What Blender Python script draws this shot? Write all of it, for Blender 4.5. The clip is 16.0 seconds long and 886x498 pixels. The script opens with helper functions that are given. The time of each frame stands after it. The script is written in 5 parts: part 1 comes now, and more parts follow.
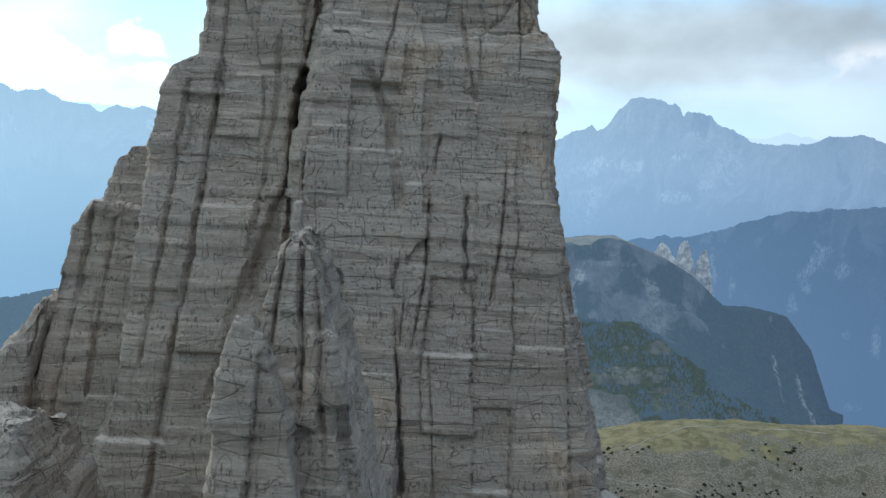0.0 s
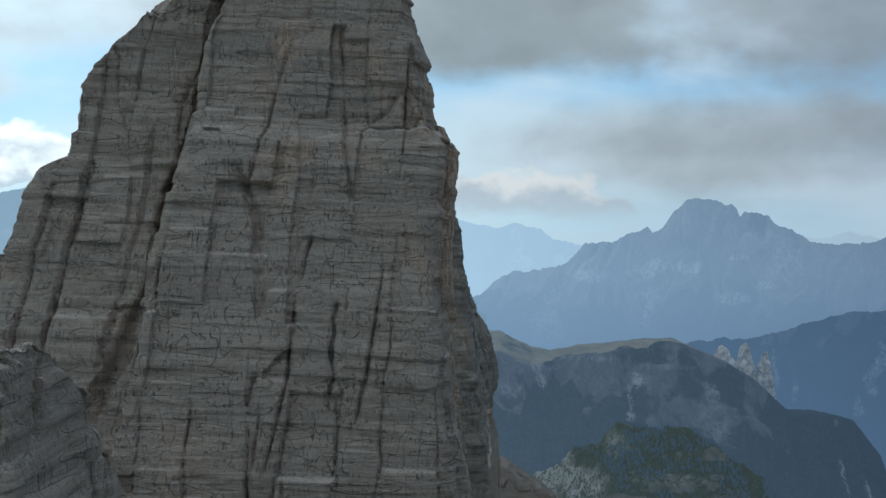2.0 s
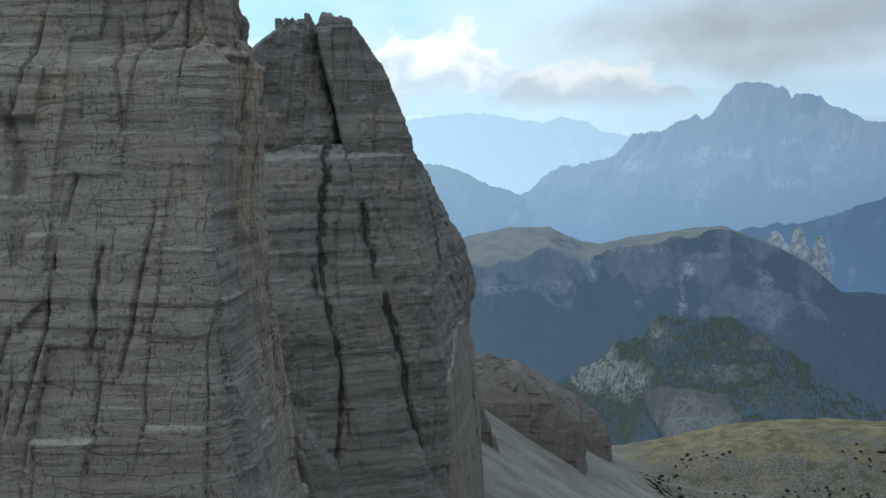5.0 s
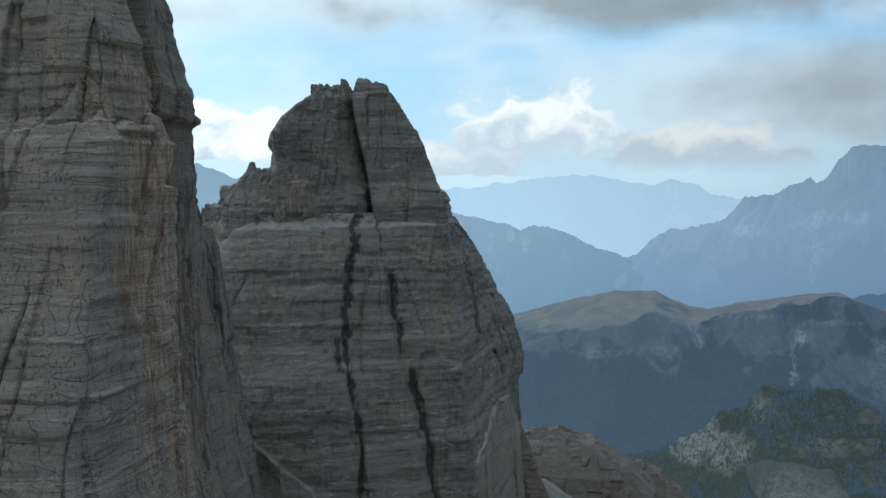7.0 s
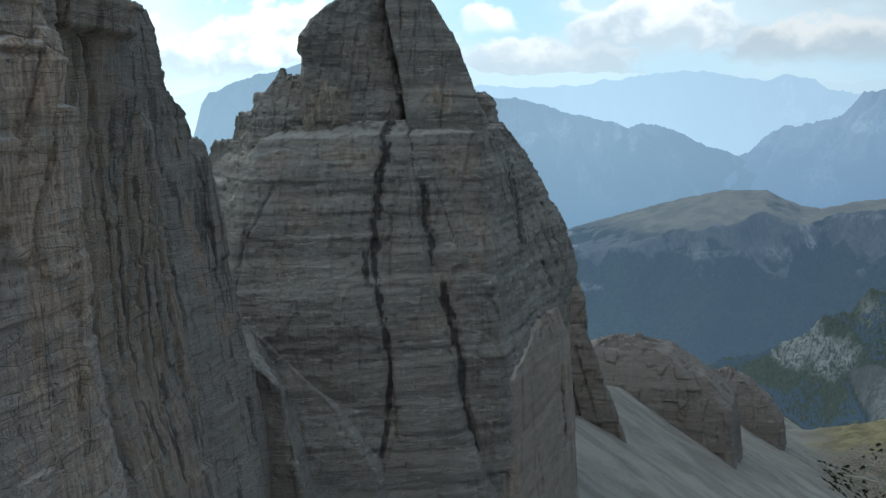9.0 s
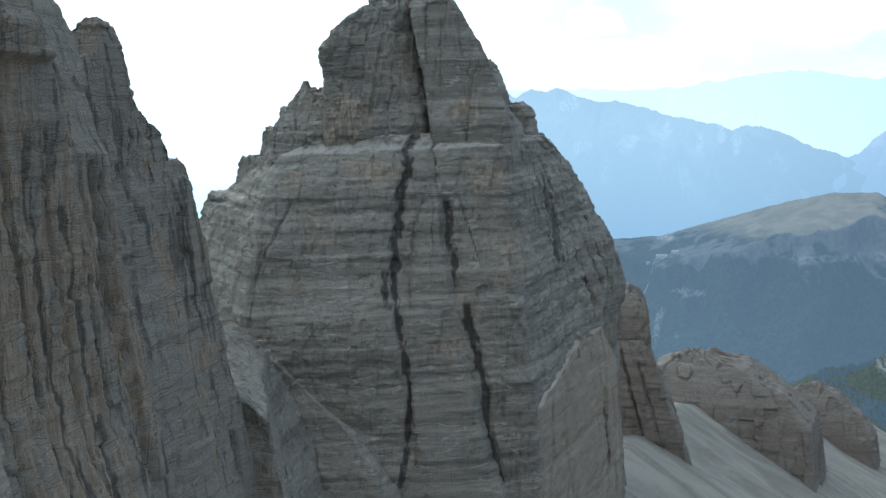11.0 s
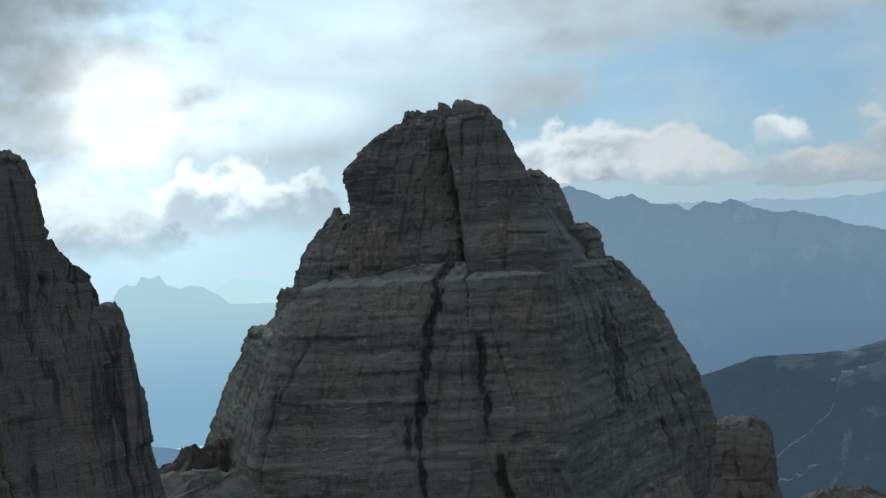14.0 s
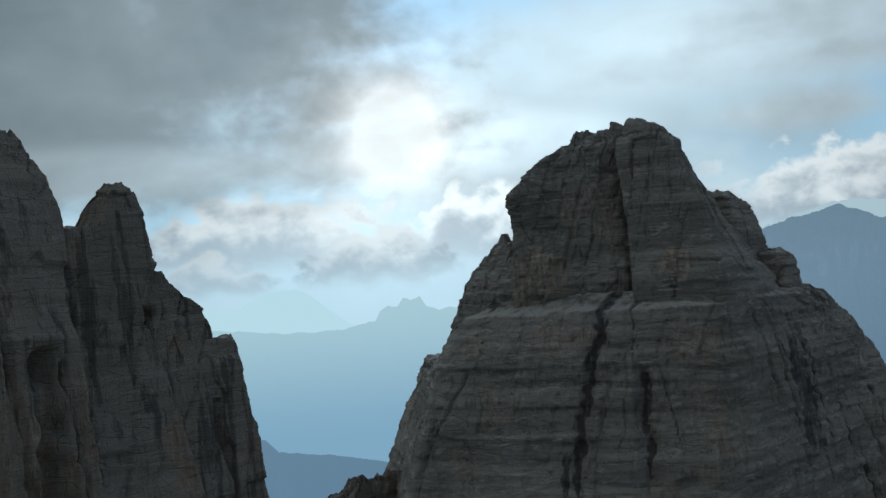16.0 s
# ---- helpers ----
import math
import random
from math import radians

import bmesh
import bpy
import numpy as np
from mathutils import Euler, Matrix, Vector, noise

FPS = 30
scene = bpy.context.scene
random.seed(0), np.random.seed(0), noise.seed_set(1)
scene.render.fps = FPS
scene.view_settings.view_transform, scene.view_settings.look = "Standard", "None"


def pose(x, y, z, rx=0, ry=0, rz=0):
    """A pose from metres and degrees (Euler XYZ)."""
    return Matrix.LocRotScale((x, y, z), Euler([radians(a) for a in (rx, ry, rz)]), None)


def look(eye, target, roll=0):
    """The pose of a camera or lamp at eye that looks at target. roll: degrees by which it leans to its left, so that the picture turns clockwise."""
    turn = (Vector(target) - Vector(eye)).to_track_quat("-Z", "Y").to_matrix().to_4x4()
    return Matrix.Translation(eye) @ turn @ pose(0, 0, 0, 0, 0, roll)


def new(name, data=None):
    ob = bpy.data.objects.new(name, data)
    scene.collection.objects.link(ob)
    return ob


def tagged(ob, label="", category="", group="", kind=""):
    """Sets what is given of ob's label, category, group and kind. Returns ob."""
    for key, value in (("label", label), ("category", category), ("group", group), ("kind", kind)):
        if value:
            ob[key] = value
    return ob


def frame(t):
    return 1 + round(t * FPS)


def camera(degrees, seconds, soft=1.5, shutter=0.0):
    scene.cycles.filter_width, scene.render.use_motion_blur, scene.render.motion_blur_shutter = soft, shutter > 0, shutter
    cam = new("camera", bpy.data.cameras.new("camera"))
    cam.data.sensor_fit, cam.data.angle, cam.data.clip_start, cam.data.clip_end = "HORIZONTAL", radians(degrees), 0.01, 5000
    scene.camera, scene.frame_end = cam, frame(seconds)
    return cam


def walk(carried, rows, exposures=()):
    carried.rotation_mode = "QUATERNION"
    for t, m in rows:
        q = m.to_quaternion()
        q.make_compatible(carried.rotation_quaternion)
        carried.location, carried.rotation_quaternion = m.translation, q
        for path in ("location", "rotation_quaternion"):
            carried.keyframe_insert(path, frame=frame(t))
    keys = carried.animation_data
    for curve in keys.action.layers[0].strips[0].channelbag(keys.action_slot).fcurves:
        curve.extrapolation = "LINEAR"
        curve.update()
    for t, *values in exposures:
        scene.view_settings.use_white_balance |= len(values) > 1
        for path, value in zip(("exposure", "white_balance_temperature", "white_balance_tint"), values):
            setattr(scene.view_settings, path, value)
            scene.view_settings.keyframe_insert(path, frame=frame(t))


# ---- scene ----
cam = camera(41.0, 16.0, soft=1.5)

# seconds, eye x, y, z, heading to the left of +y, tilt up, lean to the left
PATH = [
    (0, 3.93, -1.23, -1.15, 0.059, -5.334, 2.217),
    (0.5, 12.46, 3.85, -1.09, 1.262, -4.216, 2.222),
    (1, 21.26, 9.04, -0.93, 2.120, -0.759, 2.322),
    (1.5, 29.59, 14.10, -0.86, 2.590, 1.050, 2.186),
    (2, 38.12, 18.72, -0.62, 3.306, -0.392, 1.361),
    (2.5, 45.58, 22.04, -0.19, 3.459, -3.744, 0.355),
    (3, 52.61, 24.72, 0.63, 3.598, -4.803, -0.655),
    (3.5, 59.46, 28.14, 1.43, 3.738, -5.117, -1.333),
    (6, 97.62, 55.03, 5.03, 8.895, -5.266, -1.332),
    (6.5, 105.01, 61.16, 5.79, 10.314, -3.426, -1.181),
    (7, 111.97, 67.53, 6.40, 11.651, -2.270, -1.087),
    (7.5, 118.70, 74.11, 6.97, 12.951, -2.899, -0.933),
    (8, 125.18, 80.90, 7.53, 14.235, -4.408, -0.983),
    (8.5, 131.24, 87.86, 8.09, 15.751, -6.772, -1.451),
    (11, 159.15, 124.74, 10.76, 22.466, -6.654, -2.475),
    (11.5, 164.71, 134.94, 10.75, 23.542, -5.646, -2.733),
    (12, 169.77, 146.49, 10.65, 24.683, -4.395, -3.056),
    (12.5, 174.33, 158.05, 10.75, 26.020, -3.186, -3.409),
    (13, 178.39, 168.85, 10.95, 27.499, -2.110, -3.708),
    (13.5, 182.28, 179.06, 11.13, 29.181, -1.205, -3.943),
    (14, 185.95, 188.81, 11.30, 31.036, -0.577, -3.966),
    (14.5, 189.47, 197.70, 11.47, 33.482, -0.319, -4.177),
    (15, 193.41, 206.02, 11.50, 36.813, -0.238, -4.367),
    (15.5, 197.67, 214.43, 11.39, 40.177, 0.234, -4.423),
    (16, 202.08, 223.25, 11.24, 43.700, 1.328, -4.075),
]


def heading(x, y, z, yaw, tilt, lean):
    a, b = radians(yaw), radians(tilt)
    ahead = Vector((-math.sin(a) * math.cos(b), math.cos(a) * math.cos(b), math.sin(b)))
    return look((x, y, z), Vector((x, y, z)) + ahead * 100, lean)


walk(cam, [(r[0], heading(*r[1:])) for r in PATH], exposures=[(0, 0.6), (0.5, 0.55), (1, 0.35), (1.5, 0.08), (2, -0.1), (2.5, -0.2), (3.5, -0.05), (6, 0.3), (6.5, 0.15), (7, 0.0), (8, -0.18), (8.5, -0.08), (11, 0.82), (11.5, 0.65), (12.5, 0.08), (13.5, -0.5), (14.5, -0.7), (16, -0.78)])

# ---- world, sun, exposure ----
SUN_DIR = Vector((-0.7093, 0.6945, 0.1210)).normalized()
world = bpy.data.worlds.new("sky")
scene.world = world
world.use_nodes = True


class Nodes:
    """Short calls for building a node tree."""

    def __init__(self, tree):
        self.t = tree

    def add(self, kind, **settings):
        n = self.t.nodes.new(kind)
        for k, v in settings.items():
            setattr(n, k, v)
        return n

    def put(self, socket, value):
        if isinstance(value, bpy.types.NodeSocket):
            self.t.links.new(value, socket)
        elif value is not None:
            socket.default_value = value

    def math(self, op, a, b=None, c=None, clamp=False):
        n = self.add("ShaderNodeMath", operation=op, use_clamp=clamp)
        for i, v in enumerate((a, b, c)):
            self.put(n.inputs[i], v)
        return n.outputs[0]

    def vec(self, op, a, b=None):
        n = self.add("ShaderNodeVectorMath", operation=op)
        self.put(n.inputs[0], a)
        self.put(n.inputs[1], b)
        return n.outputs["Value"] if op in ("DOT_PRODUCT", "LENGTH") else n.outputs[0]

    def noise(self, vector, scale, detail=4.0, rough=0.55, distortion=0.0):
        n = self.add("ShaderNodeTexNoise")
        self.put(n.inputs["Vector"], vector)
        self.put(n.inputs["Scale"], scale)
        self.put(n.inputs["Detail"], detail)
        self.put(n.inputs["Roughness"], rough)
        self.put(n.inputs["Distortion"], distortion)
        return n.outputs["Fac"]

    def span(self, value, lo, hi, to_lo=0.0, to_hi=1.0, smooth=True):
        n = self.add("ShaderNodeMapRange", interpolation_type="SMOOTHSTEP" if smooth else "LINEAR")
        for i, v in enumerate((value, lo, hi, to_lo, to_hi)):
            self.put(n.inputs[i], v)
        return n.outputs[0]

    def mix(self, fac, a, b, blend="MIX"):
        n = self.add("ShaderNodeMix", data_type="RGBA", blend_type=blend)
        self.put(n.inputs[0], fac)
        for i, v in ((6, a), (7, b)):
            self.put(n.inputs[i], (*v, 1.0) if isinstance(v, tuple) and len(v) == 3 else v)
        return n.outputs[2]

    def split(self, v):
        n = self.add("ShaderNodeSeparateXYZ")
        self.put(n.inputs[0], v)
        return n.outputs

    def join(self, x, y, z):
        n = self.add("ShaderNodeCombineXYZ")
        for i, v in enumerate((x, y, z)):
            self.put(n.inputs[i], v)
        return n.outputs[0]


# flat decks: bearing to the left of +y, height, half width, half height (degrees), softness, brightness
DECKS = [
    (38, 6.5, 13, 6.5, 1.0, 0.64), (31, 10.5, 11, 3.6, 0.9, 1.0), (27, 6.6, 5, 0.9, 0.9, 0.78), (35, 9.0, 4, 1.5, 0.9, 0.84),
    (-8, 4.2, 16, 2.6, 0.9, 0.62), (36.9, 6.4, 3.4, 1.3, 1.0, 1.05), (41, 6.4, 3.4, 1.6, 1.0, 1.05), (62, 11.2, 17.5, 7.8, 0.4, 0.30), (59, 5.8, 12, 1.6, 0.6, 0.50),
    (16, 11.6, 13, 3.7, 0.6, 0.82), (2, 11.2, 14, 3.5, 0.45, 0.43), (-13, 11.6, 13, 4.0, 0.5, 0.47), (-7, 5.1, 9.5, 1.7, 0.8, 0.50), (-15, 5.7, 8, 1.6, 0.8, 0.54), (-11, 3.6, 10, 0.8, 0.9, 0.60),
]
# heaped clouds: bearing, foot, half width, height (degrees), white of the heads, grey of the feet
HEAPS = [
    (52, 1.2, 8, 3.4, 0.80, 0.52), (41, 1.0, 6, 3.3, 0.95, 0.5), (24.3, 1.6, 7.6, 3.6, 1.05, 0.58), (14.6, 3.4, 1.5, 1.4, 1.2, 0.9), (12, 1.2, 5, 1.9, 0.90, 0.66),
    (7.0, 2.3, 5.4, 2.9, 1.0, 0.70), (-1, 1.6, 5, 2.0, 0.82, 0.6), (-19.3, 3.2, 2.2, 2.4, 0.95, 0.75), (19, 1.8, 4, 2.2, 0.98, 0.74),
    (47.2, 0.2, 3.9, 2.9, 0.72, 0.32), (54.6, 0.0, 3.0, 1.7, 0.70, 0.40),
]


def build_sky():
    world.node_tree.nodes.clear()
    k = Nodes(world.node_tree)
    sky = k.add("ShaderNodeTexSky", sky_type="NISHITA", sun_disc=False,
                sun_elevation=math.asin(SUN_DIR.z), sun_rotation=math.atan2(SUN_DIR.x, SUN_DIR.y), altitude=2700)
    d = k.add("ShaderNodeTexCoord").outputs["Generated"]
    x, y, z = k.split(d)
    bearing = k.math("MULTIPLY", k.math("ARCTAN2", k.math("MULTIPLY", x, -1.0), y), 57.2958)
    height = k.math("MULTIPLY", k.math("ARCSINE", z), 57.2958)
    billow = k.noise(k.join(bearing, k.math("MULTIPLY", height, 1.25), 0.0), 0.5, 7.0, 0.52, 0.15)
    drift = k.noise(k.join(k.math("MULTIPLY", bearing, 0.45), height, 2.0), 0.24, 4.0, 0.45, 0.2)
    billow_off = k.math("MULTIPLY", k.math("SUBTRACT", billow, 0.5), 2.2)
    drift_off = k.math("MULTIPLY_ADD", k.math("SUBTRACT", drift, 0.5), 1.5, k.math("MULTIPLY", k.math("SUBTRACT", billow, 0.5), 0.42))
    shade = k.math("MULTIPLY_ADD", k.math("SUBTRACT", drift, 0.5), 0.8, k.math("MULTIPLY_ADD", k.math("SUBTRACT", billow, 0.5), 0.28, 1.0))
    glow = k.math("MAXIMUM", k.vec("DOT_PRODUCT", d, tuple(SUN_DIR)), 0.0)

    def away(az, el, ra, re):
        p = k.math("DIVIDE", k.math("SUBTRACT", bearing, az), ra)
        q = k.math("DIVIDE", k.math("SUBTRACT", height, el), re)
        return p, q, k.math("SQRT", k.math("ADD", k.math("MULTIPLY", p, p), k.math("MULTIPLY", q, q)))

    def deck(out, az, el, ra, re, edge, bright):
        r = away(az, el, ra, re)[2]
        mask = k.span(k.math("ADD", r, drift_off), 1.0 - edge, 1.0 + edge * 0.4, 0.95, 0.0)
        tone = k.mix(1.0, tuple(bright * c for c in (0.79, 0.97, 1.07)), k.join(shade, shade, shade), "MULTIPLY")
        return k.mix(mask, out, tone)

    def heap(out, az, foot, ra, tall, white, grey):
        p, q, r = away(az, foot, ra, tall)
        q = k.math("ADD", q, k.math("MULTIPLY", billow_off, 0.35))
        head = k.span(k.math("ADD", r, k.math("MULTIPLY", billow_off, 0.75)), 0.74, 1.0, 1.0, 0.0)
        mask = k.math("MULTIPLY", head, k.span(q, -0.25, 0.15, 0.0, 0.95))
        tone = k.mix(k.span(k.math("ADD", q, k.math("MULTIPLY", billow_off, 0.5)), 0.12, 0.7), tuple(grey * c for c in (0.80, 0.98, 1.12)), tuple(white * c for c in (0.92, 1.0, 1.03)))
        return k.mix(mask, out, tone)

    # clear air between the clouds, and broken cloud over the rest of the sky
    blue = k.mix(1.0, sky.outputs[0], (0.12, 0.13, 0.14), "MULTIPLY")
    out = k.mix(k.span(height, -1, 11), (0.53, 0.78, 0.92), k.mix(0.15, (0.33, 0.68, 1.02), blue))
    lift = k.math("ADD", k.math("MAXIMUM", z, 0.0), 0.15)
    overhead = k.noise(k.join(k.math("DIVIDE", x, lift), k.math("DIVIDE", y, lift), 0.0), 0.7, 7.0, 0.55, 0.3)
    out = k.mix(k.math("MULTIPLY", k.span(overhead, 0.42, 0.56), k.span(height, 12, 18)), out, k.mix(k.span(overhead, 0.5, 0.7), (0.8, 0.84, 0.86), (0.42, 0.46, 0.48)))
    out = k.mix(k.span(drift, 0.42, 0.64, 0.0, 0.55), out, (0.74, 0.87, 0.93))
    for spec in DECKS[:7]:
        out = deck(out, *spec)
    for spec in HEAPS:
        out = heap(out, *spec)
    for spec in DECKS[7:]:
        out = deck(out, *spec)
    # thick air along the horizon, and the brightness round the veiled sun
    out = k.mix(k.span(height, -1.0, 3.2, 0.7, 0.0), out, (0.54, 0.73, 0.85))
    wide = k.math("POWER", glow, 16.0)
    out = k.mix(1.0, out, k.mix(wide, (1, 1, 1), (1.74, 1.83, 1.86)), "MULTIPLY")
    facing = k.vec("DOT_PRODUCT", k.vec("NORMALIZE", k.join(x, y, 0.0)), tuple(Vector((SUN_DIR.x, SUN_DIR.y, 0)).normalized()))
    east = k.span(bearing, -24, 8, 0.76, 1.0)
    out = k.mix(1.0, out, k.join(east, east, k.math("MULTIPLY_ADD", east, 0.8, 0.2)), "MULTIPLY")
    sunward = k.math("MAXIMUM", k.span(facing, -0.45, 0.6), k.span(z, 0.45, 0.95))
    out = k.mix(1.0, out, k.mix(sunward, (0.52, 0.55, 0.58), (1, 1, 1)), "MULTIPLY")
    ragged = k.math("MULTIPLY_ADD", k.math("SUBTRACT", billow, 0.5), 1.6, 1.0)
    disc = k.math("ADD", k.math("MULTIPLY", k.math("POWER", glow, 1500.0), 1.5), k.math("MULTIPLY", k.math("MULTIPLY", k.math("POWER", glow, 260.0), 0.5), ragged))
    out = k.mix(1.0, out, k.mix(disc, (0, 0, 0), (1.0, 1.0, 0.97)), "ADD")
    bg = k.add("ShaderNodeBackground")
    k.put(bg.inputs[0], out)
    bg.inputs[1].default_value = 1.0
    k.t.links.new(bg.outputs[0], k.add("ShaderNodeOutputWorld").inputs[0])


build_sky()
sun = new("sun", bpy.data.lights.new("sun", "SUN"))
sun.data.energy, sun.data.angle, sun.data.color = 0.8, radians(14), (1.0, 0.93, 0.82)
sun.matrix_world = look((0, 0, 400), Vector((0, 0, 400)) - SUN_DIR * 100)


# ---- materials ----
def material(name):
    m = bpy.data.materials.new(name)
    m.use_nodes = True
    m.node_tree.nodes.clear()
    return m, Nodes(m.node_tree)


def finish(m, k, colour, rough=0.9, height=None, strength=0.5, distance=0.3, haze_glow=0.0, haze_colour=(0.3, 0.45, 0.6)):
    b = k.add("ShaderNodeBsdfPrincipled")
    k.put(b.inputs["Base Color"], colour)
    k.put(b.inputs["Roughness"], rough)
    b.inputs["Specular IOR Level"].default_value = 0.2
    if height is not None:
        bump = k.add("ShaderNodeBump")
        bump.inputs["Strength"].default_value, bump.inputs["Distance"].default_value = strength, distance
        k.put(bump.inputs["Height"], height)
        k.put(b.inputs["Normal"], bump.outputs[0])
    out = b.outputs[0]
    # Haze put in as emission mixed over the surface colour; no lamp.
    if not isinstance(haze_glow, float) or haze_glow:
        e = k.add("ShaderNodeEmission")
        k.put(e.inputs[0], (*haze_colour, 1) if isinstance(haze_colour, tuple) else haze_colour)
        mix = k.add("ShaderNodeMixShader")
        k.put(mix.inputs[0], haze_glow)
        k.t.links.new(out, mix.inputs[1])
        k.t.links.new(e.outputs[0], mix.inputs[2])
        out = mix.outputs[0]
    k.t.links.new(out, k.add("ShaderNodeOutputMaterial").inputs[0])
    return m


def rock_material(name, tint=(1.0, 1.0, 1.0), ochre=0.5, stain=0.6, band=0.5, crisp=0.8, run=0.0, ledge=(0.7, 0.93), thread=0.9, calm=0.0):
    """Grey-brown dolomite: level beds with thin joints, pits, dark water streaks, ochre breaks."""
    m, k = material(name)
    p = k.add("ShaderNodeNewGeometry").outputs["Position"]
    x, y, z = k.split(p)

    def stretched(h, v, height, detail=5.0, rough=0.62, distortion=0.0):
        return k.noise(k.join(k.math("MULTIPLY", x, h), k.math("MULTIPLY", y, h), k.math("MULTIPLY", height, v)), 1.0, detail, rough, distortion)

    bend = k.math("MULTIPLY_ADD", k.noise(p, 0.03, 2.0), 1.2, z)
    thick_beds = stretched(0.012, 0.16, bend, 4.0)
    beds = stretched(0.05, 0.8, bend)
    fine_beds = stretched(0.22, 2.6, bend, 6.0, 0.7)
    joint = k.span(k.math("ABSOLUTE", k.math("SUBTRACT", stretched(0.07, 0.45, bend, 0.6, 0.5), 0.5)), 0.0, 0.016, 1.0, 0.0)
    split = k.span(k.math("ABSOLUTE", k.math("SUBTRACT", stretched(0.42, 0.03, z, 0.5, 0.5), 0.5)), 0.0, 0.014, 1.0, 0.0)
    streak = stretched(thread, 0.05 * thread, z)
    pits = stretched(2.3, 0.7, z, 4.0, 0.6)
    where = k.noise(p, 0.035, 3.0)
    here = k.noise(p, 0.13, 3.0)
    grain = k.noise(p, 1.5, 8.0, 0.72)
    patch = k.noise(p, 0.09, 4.0, 0.6, 0.4)
    tone = k.mix(k.span(beds, 0.34, 0.66, 0.42 * calm, 1.0 - 0.42 * calm), (0.205, 0.178, 0.148), (0.375, 0.335, 0.285))
    tone = k.mix(k.span(patch, 0.35, 0.7), tone, (0.30, 0.272, 0.236))
    tone = k.mix(k.math("MULTIPLY", k.span(thick_beds, 0.40, 0.62), band), tone, (0.15, 0.134, 0.115))
    tone = k.mix(k.math("MULTIPLY", k.span(fine_beds, 0.5, 0.72), 0.2 + 0.3 * crisp), tone, (0.115, 0.10, 0.083))
    tone = k.mix(k.math("MULTIPLY", k.span(grain, 0.48, 0.74), 0.45 * crisp), tone, (0.50, 0.455, 0.395))
    thin = k.span(k.math("ABSOLUTE", k.math("SUBTRACT", stretched(0.03, 0.22, bend, 3.0, 0.5), 0.5)), 0.0, 0.022, 1.0, 0.0)
    tone = k.mix(k.math("MULTIPLY", k.math("MULTIPLY", thin, k.span(here, 0.4, 0.56)), 0.7 * band), tone, (0.44, 0.40, 0.35))
    warm = k.math("MULTIPLY", k.span(k.noise(p, 0.05, 4.0, 0.55, 0.6), 0.58, 0.72), ochre)
    told = k.add("ShaderNodeAttribute", attribute_name="ochre").outputs["Fac"]
    broken = stretched(0.3, 0.12, z, 5.0, 0.6, 0.4)
    warm = k.math("MAXIMUM", warm, k.math("MULTIPLY", told, k.span(broken, 0.3, 0.58)))
    tone = k.mix(warm, tone, k.mix(k.span(streak, 0.4, 0.6), (0.26, 0.197, 0.145), (0.43, 0.345, 0.262)))
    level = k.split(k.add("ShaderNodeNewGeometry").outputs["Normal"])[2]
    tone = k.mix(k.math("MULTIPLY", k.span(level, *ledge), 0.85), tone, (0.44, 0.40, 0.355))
    tone = k.mix(k.math("MULTIPLY", k.span(pits, 0.57, 0.72), 0.35 * crisp), tone, (0.075, 0.067, 0.058))
    tone = k.mix(k.math("MULTIPLY", k.math("MULTIPLY", joint, k.span(here, 0.46, 0.6)), 0.4 * crisp), tone, (0.06, 0.054, 0.048))
    tone = k.mix(k.math("MULTIPLY", k.math("MULTIPLY", split, k.span(patch, 0.46, 0.56)), 0.7 * crisp), tone, (0.05, 0.046, 0.042))
    # short dark ticks that hang below the beds, and lichen-grey bloom
    tick = k.math("MULTIPLY", k.span(stretched(2.2, 0.42, bend, 4.0, 0.6), 0.55, 0.63), k.span(stretched(0.16, 0.55, bend, 3.0, 0.6), 0.42, 0.56))
    tone = k.mix(k.math("MULTIPLY", tick, 0.2 + 0.6 * crisp), tone, (0.06, 0.055, 0.05))
    bloom = k.math("MULTIPLY", k.span(stretched(0.10, 0.30, bend, 5.0, 0.65), 0.52, 0.66), 0.4)
    tone = k.mix(bloom, tone, (0.295, 0.285, 0.262))
    dark = k.math("MULTIPLY", k.math("MULTIPLY", k.span(streak, 0.52 - 0.4 * run * 0.1, 0.64), k.span(where, 0.5 - run, 0.62 - run)), stain)
    # Water stain along cracks, and shade painted into the deep recesses.
    crack_dark = k.add("ShaderNodeAttribute", attribute_name="stain").outputs["Fac"]
    ragged = k.math("ADD", k.math("MULTIPLY_ADD", k.math("SUBTRACT", streak, 0.5), 1.5, crack_dark), k.math("MULTIPLY", k.math("SUBTRACT", grain, 0.5), 0.7))
    dark = k.math("MAXIMUM", dark, k.math("MULTIPLY", k.span(ragged, 0.15, 1.0), k.span(crack_dark, 0.05, 0.6, 0.0, 0.82)))
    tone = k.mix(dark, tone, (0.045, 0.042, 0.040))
    tone = k.mix(1.0, tone, tint, "MULTIPLY")
    h = k.math("ADD", k.math("MULTIPLY", grain, 0.9), k.math("ADD", k.math("MULTIPLY", fine_beds, 0.9), k.math("MULTIPLY", streak, 0.4)))
    h = k.math("SUBTRACT", h, k.math("MULTIPLY", k.math("MAXIMUM", joint, split), 0.5))
    return finish(m, k, tone, 0.92, h, 1.0, 0.7)


